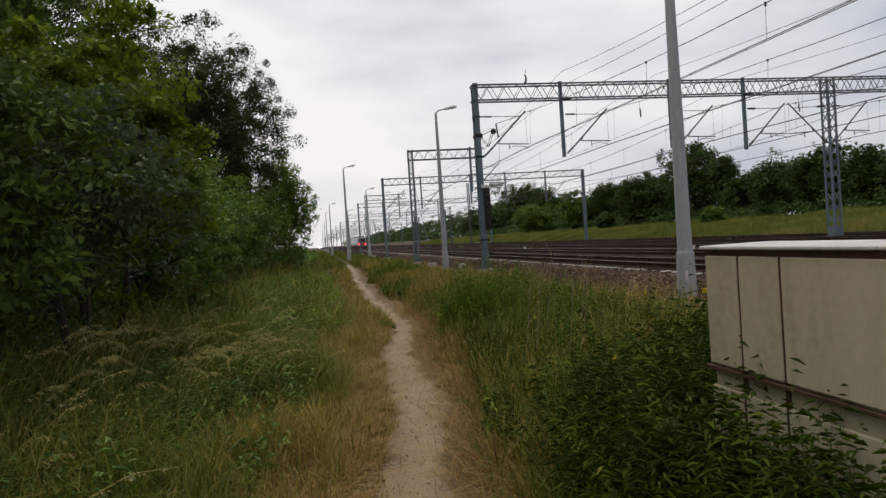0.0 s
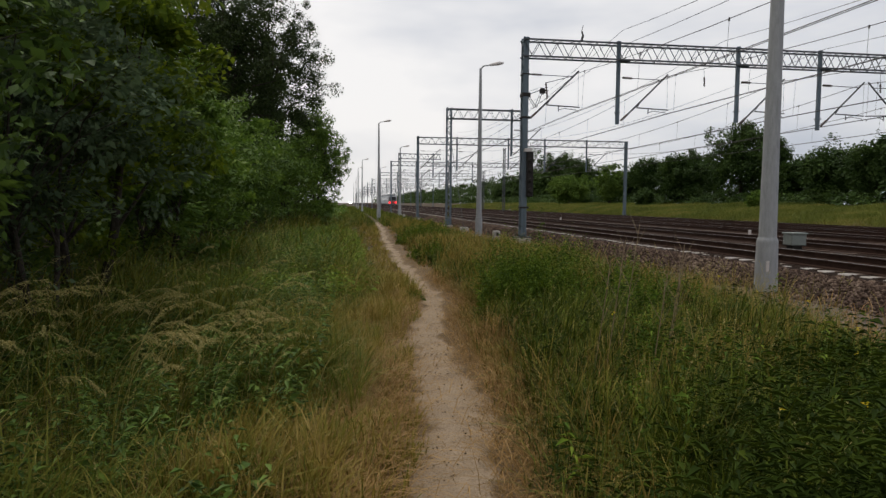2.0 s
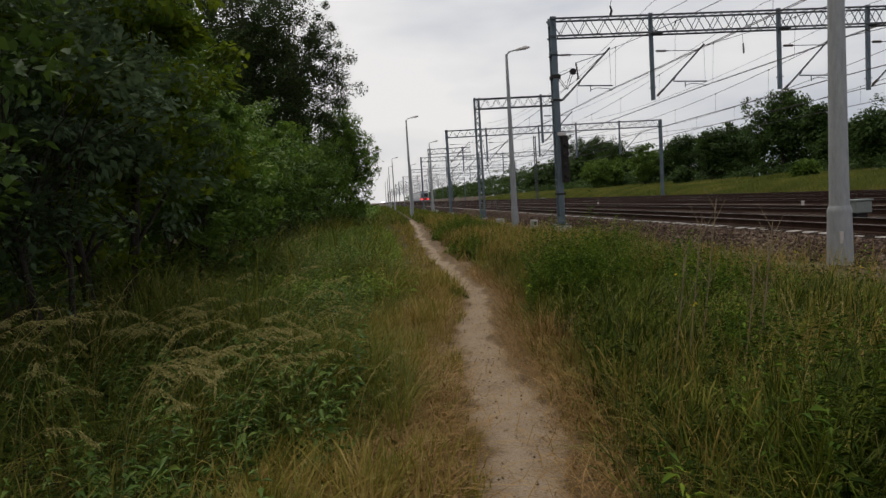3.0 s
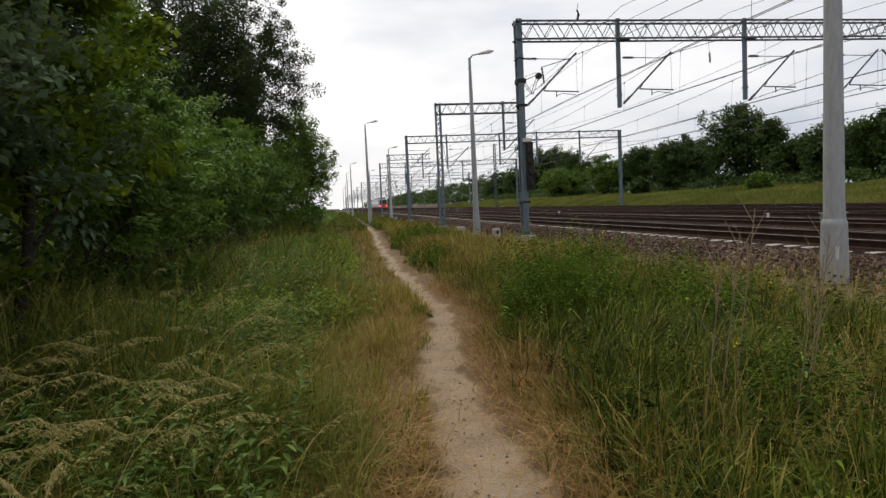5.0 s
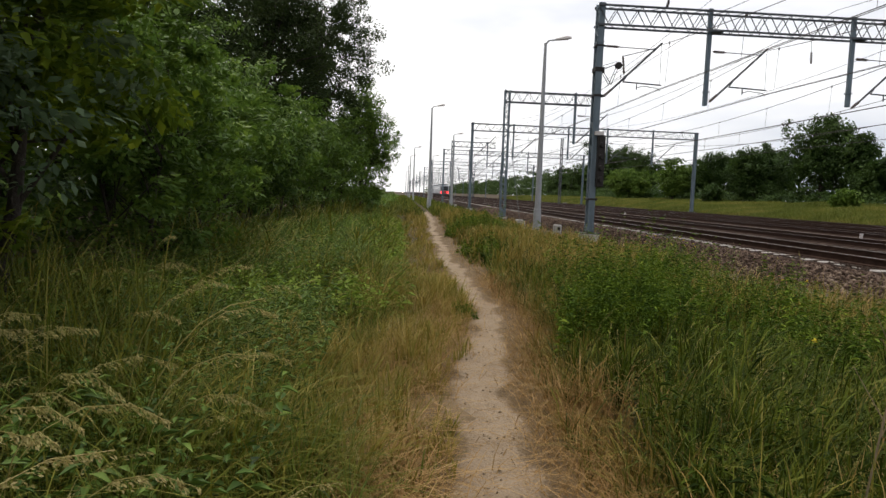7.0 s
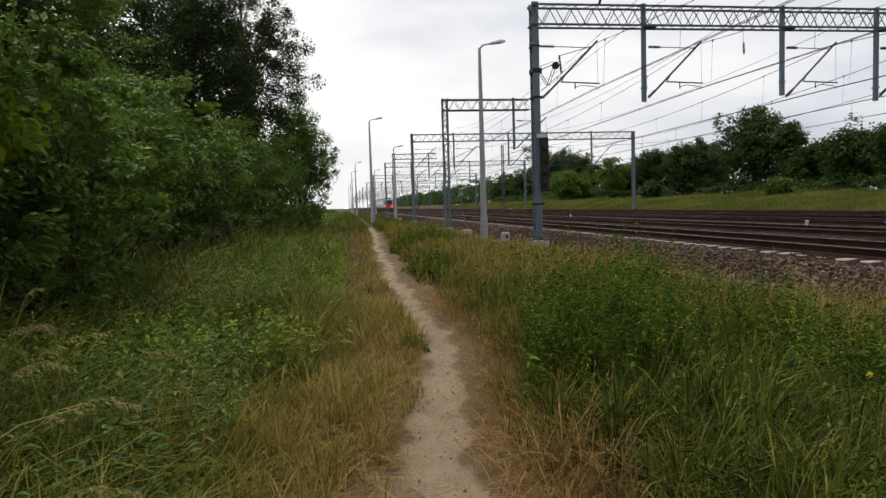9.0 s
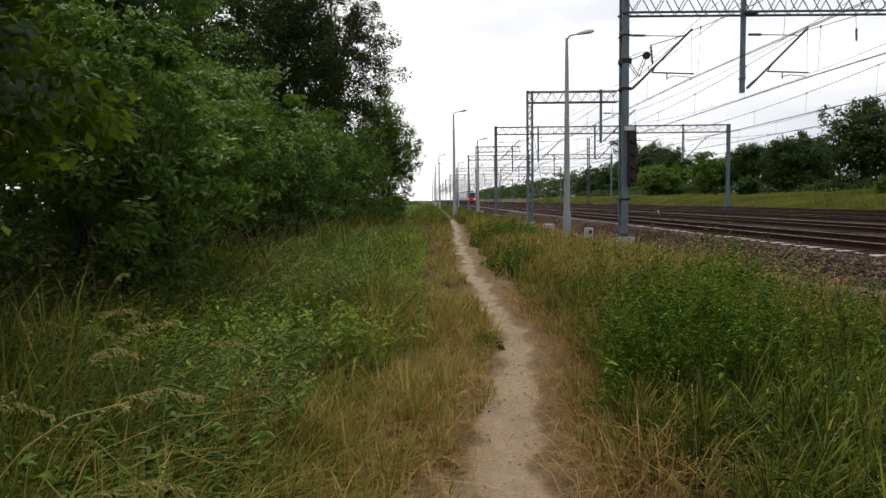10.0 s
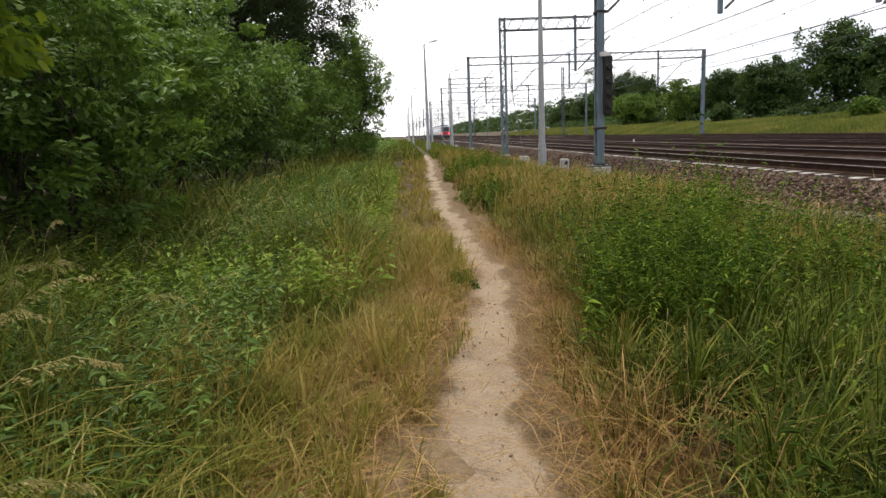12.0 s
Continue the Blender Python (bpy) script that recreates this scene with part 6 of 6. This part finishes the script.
def forbs(name, x, y, h, size, material, label, pairs=9, slim=0.10, zf=ground_z):
    """Upright leafy stems with leaves in spirals."""
    n = len(x)
    z0 = zf(x, y)
    lx, ly = rng.normal(size=n) * 0.22, rng.normal(size=n) * 0.22
    P, A = [], []
    for k in range(pairs * 2):
        f = 0.12 + 0.88 * (k + rng.random(n)) / (pairs * 2)
        ang = rng.random(n) * 6.28
        P.append(np.stack([x + lx * h * f, y + ly * h * f, z0 + h * f], -1))
        A.append(np.stack([np.cos(ang), np.sin(ang), 0.35 - 0.55 * rng.random(n)], -1))
    P, A = np.concatenate(P), np.concatenate(A)
    hh = np.tile(h, pairs * 2)
    s = size * (0.55 + 0.7 * rng.random(len(P))) * np.tile(0.6 + 0.8 * rng.random(n), pairs * 2) * (1.25 - 0.6 * np.repeat(np.arange(pairs * 2) / (pairs * 2), n))
    side = np.stack([-A[:, 1], A[:, 0], rng.normal(size=len(P)) * 0.3], -1)
    base, tip = P, P + A * s[:, None]
    tip[:, 2] -= s * 0.2
    mid = P + A * (s * 0.45)[:, None] + np.array([0, 0, 1.0]) * (s * 0.1)[:, None]
    V = np.stack([base, mid + side * (s * slim)[:, None], tip, mid - side * (s * slim)[:, None]], 1).reshape(-1, 3)
    T = (np.array([(0, 1, 2), (0, 2, 3)])[None] + 4 * np.arange(len(P))[:, None, None]).reshape(-1, 3)
    sw = 0.004
    stem = np.stack([np.stack([x - sw, y, z0 - 0.02], -1), np.stack([x + sw, y, z0 - 0.02], -1), np.stack([x + lx * h, y + ly * h, z0 + h], -1)], 1).reshape(-1, 3)
    ts = np.arange(3 * n).reshape(-1, 3) + len(V)
    ob = new(name, raw_mesh(name, np.concatenate([V, stem]), np.concatenate([T, ts]), material))
    return tagged(ob, label, "weeds", kind="stuff")


# weeds on the railway side
x, y = spread(1500, 1.5, 6.2, 1.6, 34, 1.3)
d = off_trail(x, y)
m = (d > 0.8 + 0.2 * smoothnoise(x, y, 1.5, 8)) & (smoothnoise(x, y, 1.1, 21) + 0.3 * rng.normal(size=len(x)) > 0.15) & ~((x > 1.75) & (x < 2.9) & (y < 3.1)) & (x < 5.9)
x, y = keep(x, y, m & (rng.random(len(x)) < np.interp(y, [4, 8, 13, 16], [0.3, 0.7, 0.8, 0.5])))
h = (0.34 + 0.42 * rng.random(len(x)) ** 1.3 + 0.22 * smoothnoise(x, y, 1.1, 21)) * np.interp(off_trail(x, y), [0.6, 1.3, 4.2], [0.75, 1.1, 0.8])
h = h * np.where(rng.random(len(x)) < 0.12, 1.35, 1.0)
forbs("weeds", x, y, h, 0.08, G_WEED, "dense dark green leafy weeds on the railway side", 11, 0.13)
# an added low layer under them, its leaf colour dark for shade in the gaps
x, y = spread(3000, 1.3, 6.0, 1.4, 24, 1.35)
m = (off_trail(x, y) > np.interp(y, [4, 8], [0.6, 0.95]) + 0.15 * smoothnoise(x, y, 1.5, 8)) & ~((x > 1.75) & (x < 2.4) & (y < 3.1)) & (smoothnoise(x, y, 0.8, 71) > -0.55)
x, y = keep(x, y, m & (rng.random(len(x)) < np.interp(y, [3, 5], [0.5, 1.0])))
forbs("gap_shade_leaves", x, y, 0.2 + 0.38 * rng.random(len(x)) + 0.14 * smoothnoise(x, y, 1.7, 72), 0.075, G_DARKWEED, "low leaves coloured dark to stand for shade between the verge grasses", 9, 0.14)
# the high clump near the cabinet and the thick bush by the bend
def clump(n, cx, cy, r, h0, h1):
    a, q = rng.random(n) * 6.28, rng.random(n) ** 0.6 * r
    return cx + np.cos(a) * q, cy + np.sin(a) * q * 1.2, (h0 + (h1 - h0) * rng.random(n) ** 1.5) * (1.05 - 0.5 * (q / r) ** 2) * np.where(rng.random(n) < 0.1, 1.2, 1.0)


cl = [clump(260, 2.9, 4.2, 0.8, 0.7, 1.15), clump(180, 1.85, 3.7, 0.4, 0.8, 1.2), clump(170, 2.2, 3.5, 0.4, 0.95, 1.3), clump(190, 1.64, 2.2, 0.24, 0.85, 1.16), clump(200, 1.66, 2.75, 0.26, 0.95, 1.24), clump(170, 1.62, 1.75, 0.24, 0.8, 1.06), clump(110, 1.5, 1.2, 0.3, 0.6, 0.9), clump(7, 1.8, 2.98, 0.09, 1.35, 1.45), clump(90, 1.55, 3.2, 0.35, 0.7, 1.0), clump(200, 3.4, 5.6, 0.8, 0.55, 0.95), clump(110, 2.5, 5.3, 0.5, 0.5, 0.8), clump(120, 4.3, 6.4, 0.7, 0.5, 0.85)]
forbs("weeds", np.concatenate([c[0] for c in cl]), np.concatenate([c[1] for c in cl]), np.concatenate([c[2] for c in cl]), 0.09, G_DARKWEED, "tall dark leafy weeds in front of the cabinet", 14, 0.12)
cl = [clump(380, 2.8, 11.5, 0.66, 0.9, 1.45), clump(90, 3.6, 12.0, 0.5, 0.6, 1.1), clump(110, 4.0, 10.2, 0.6, 0.45, 0.95), clump(60, 5.0, 10.9, 0.6, 0.45, 0.9), clump(60, 3.1, 13.4, 0.5, 0.45, 0.75), clump(90, 4.3, 11.4, 0.5, 0.7, 1.05), clump(120, 4.4, 14.2, 0.5, 0.8, 1.2), clump(50, 3.0, 7.4, 0.4, 0.5, 0.9)]
forbs("weeds", np.concatenate([c[0] for c in cl]), np.concatenate([c[1] for c in cl]), np.concatenate([c[2] for c in cl]), 0.062, G_WEED, "tall dark leafy weed clumps beside the path", 19, 0.13)
cl = [clump(420, 3.5, 28.8, 1.3, 0.55, 1.15), clump(120, 2.9, 22.0, 0.8, 0.3, 0.6), clump(120, 4.3, 20.0, 0.9, 0.4, 0.7)]
forbs("weeds", np.concatenate([c[0] for c in cl]), np.concatenate([c[1] for c in cl]), np.concatenate([c[2] for c in cl]), 0.12, G_WEED, "low dark bushy weeds further along the path", 9)
yb = clump(26, 3.2, 28.4, 0.22, 0.5, 0.8)
forbs("yellow_green_plant", *yb, 0.16, L_MAPLE, "bright yellow-green plant in front of the dark bush", 8)
# grey-green tussock at the path's bend
tx2, ty2, th2 = clump(40, 1.30, 13.5, 0.2, 0.10, 0.26)
forbs("tussock", tx2, ty2, th2, 0.05, G_WEED, "small dark grey-green tussock at the path edge", 10)
# nettles and brambles under the wood edge
x, y = spread(5200, -3.4, -0.2, 2.0, 34, 1.25)
m = (off_trail(x, y) < np.interp(y, [3, 8, 12], [-1.9, -1.45, -1.1]) + 0.25 * smoothnoise(x, y, 1.3, 33)) & (smoothnoise(x, y, 1.0, 27) + 0.5 * rng.normal(size=len(x)) > -0.15)
x, y = keep(x, y, m)
forbs("nettles", x, y, 0.36 + 0.4 * rng.random(len(x)) + 0.26 * smoothnoise(x, y, 1.2, 30), 0.08, G_NETTLE, "green nettles and leafy herbs under the shrubs", 10, 0.15)


x, y = spread(3200, -3.2, -0.2, 2.2, 24, 1.15)
x, y = keep(x, y, (off_trail(x, y) < -1.1) & (smoothnoise(x, y, 1.6, 41) > np.interp(y, [6, 9, 15], [0.1, -0.4, -0.2])))
forbs("broadleaf_herbs", x, y, 0.25 + 0.45 * rng.random(len(x)), 0.095, G_NETTLE, "broad-leaved green herbs among the tall grass", 8, 0.18)
x, y = spread(3600, -3.0, 0.6, 12, 34, 1.2)
x, y = keep(x, y, (off_trail(x, y) < -1.25 - 0.25 * smoothnoise(x, y, 0.9, 43)) & (smoothnoise(x, y, 1.1, 44) + 0.4 * rng.normal(size=len(x)) > -0.35))
forbs("ground_elder", x, y, 0.3 + 0.35 * rng.random(len(x)) + 0.15 * smoothnoise(x, y, 1.4, 45), 0.10, G_LIME, "bright green leafy herbs along the foot of the shrubs", 6, 0.2)


def flowers(name, x, y, z, r, material, label):
    n = len(x)
    k = 7
    a = rng.random((n, k)) * 6.28
    e = (rng.random((n, k)) - 0.3) * r
    c = np.stack([x[:, None] + np.cos(a) * r * rng.random((n, k)), y[:, None] + np.sin(a) * r * rng.random((n, k)), z[:, None] + e], -1).reshape(-1, 3)
    v, t = leaf_cloud(c, np.full(len(c), r * 0.5), 2, r * 0.7, aspect=0.9)
    ob = new(name, raw_mesh(name, v, t, material))
    return tagged(ob, label, "flowers", kind="stuff")


ux_, uy_ = 4.4 + 0.35 * rng.normal(size=12), 14.2 + 0.3 * rng.normal(size=12)
flowers("yellow_flowers", ux_, uy_, ground_z(ux_, uy_) + 0.92 + 0.14 * rng.random(12), 0.015, G_YELLOW, "small yellow flowers on a tall weed clump")
fx_, fy_ = np.array([4.1, 4.9, 3.4, 2.6, 5.2, 4.5, 2.1, 3.9, 3.0, 5.4, 2.4, 4.2]), np.array([6.4, 8.0, 5.6, 4.6, 10.2, 11.6, 4.5, 7.4, 8.8, 12.6, 7.2, 9.4])
flowers("yellow_flowers", fx_, fy_, ground_z(fx_, fy_) + 0.62 + 0.2 * rng.random(len(fx_)), 0.020, G_YELLOW, "small yellow flower heads among the weeds")
# tall yellow-flowered weed beside the cabinet
rag = thing("flowering_weed", 3.1, 4.45, 0.05, "tall thin weed with small yellow flowers", "plant")
tips = []
for k in range(7):
    a = k * 0.9
    tip = (0.22 * math.cos(a), 0.22 * math.sin(a), 1.12 + 0.16 * math.sin(k * 2.3))
    bm = bmesh.new()
    rod(bm, (0.02 * math.cos(a), 0.02 * math.sin(a), 0), tip, 0.006, 0.003, n=4)
    part("stem", bm, M_STEM, rag)
    tips.append(tip)
tp = np.array(tips)
for k in range(len(tp)):
    v, t = leaf_cloud(tp[k:k + 1], np.full(1, 0.05), 26, 0.03, aspect=0.9)
    mesh_part("flower_head", raw_mesh("flower_head", v, t, G_YELLOW), rag)
# dry bare stems above the verge grass
for sx_, sy_, sh_ in ((2.45, 7.5, 1.42), (2.62, 7.62, 1.55), (2.32, 7.46, 1.25), (2.95, 7.35, 1.35), (3.05, 7.5, 1.2), (2.75, 7.2, 1.15), (5.9, 15.4, 0.8)):
    s = thing("dry_weed", sx_, sy_, float(ground_z(sx_, sy_)) - 0.02, "tall dry bare weed stem above the verge grass", "plant", "dry weeds")
    bm = bmesh.new()
    rod(bm, (0, 0, 0), (0.12 * sh_, -0.03, sh_), 0.006, 0.003, n=5)
    part("stem", bm, M_STEM, s)
    for k in range(7):
        f = 0.55 + 0.065 * k
        bm = bmesh.new()
        a = k * 2.4
        rod(bm, (0.12 * sh_ * f, -0.03 * f, sh_ * f), (0.12 * sh_ * f + 0.11 * math.cos(a), 0.11 * math.sin(a), sh_ * f + 0.2), 0.003, 0.0015, n=4)
        part("twig", bm, M_STEM, s)
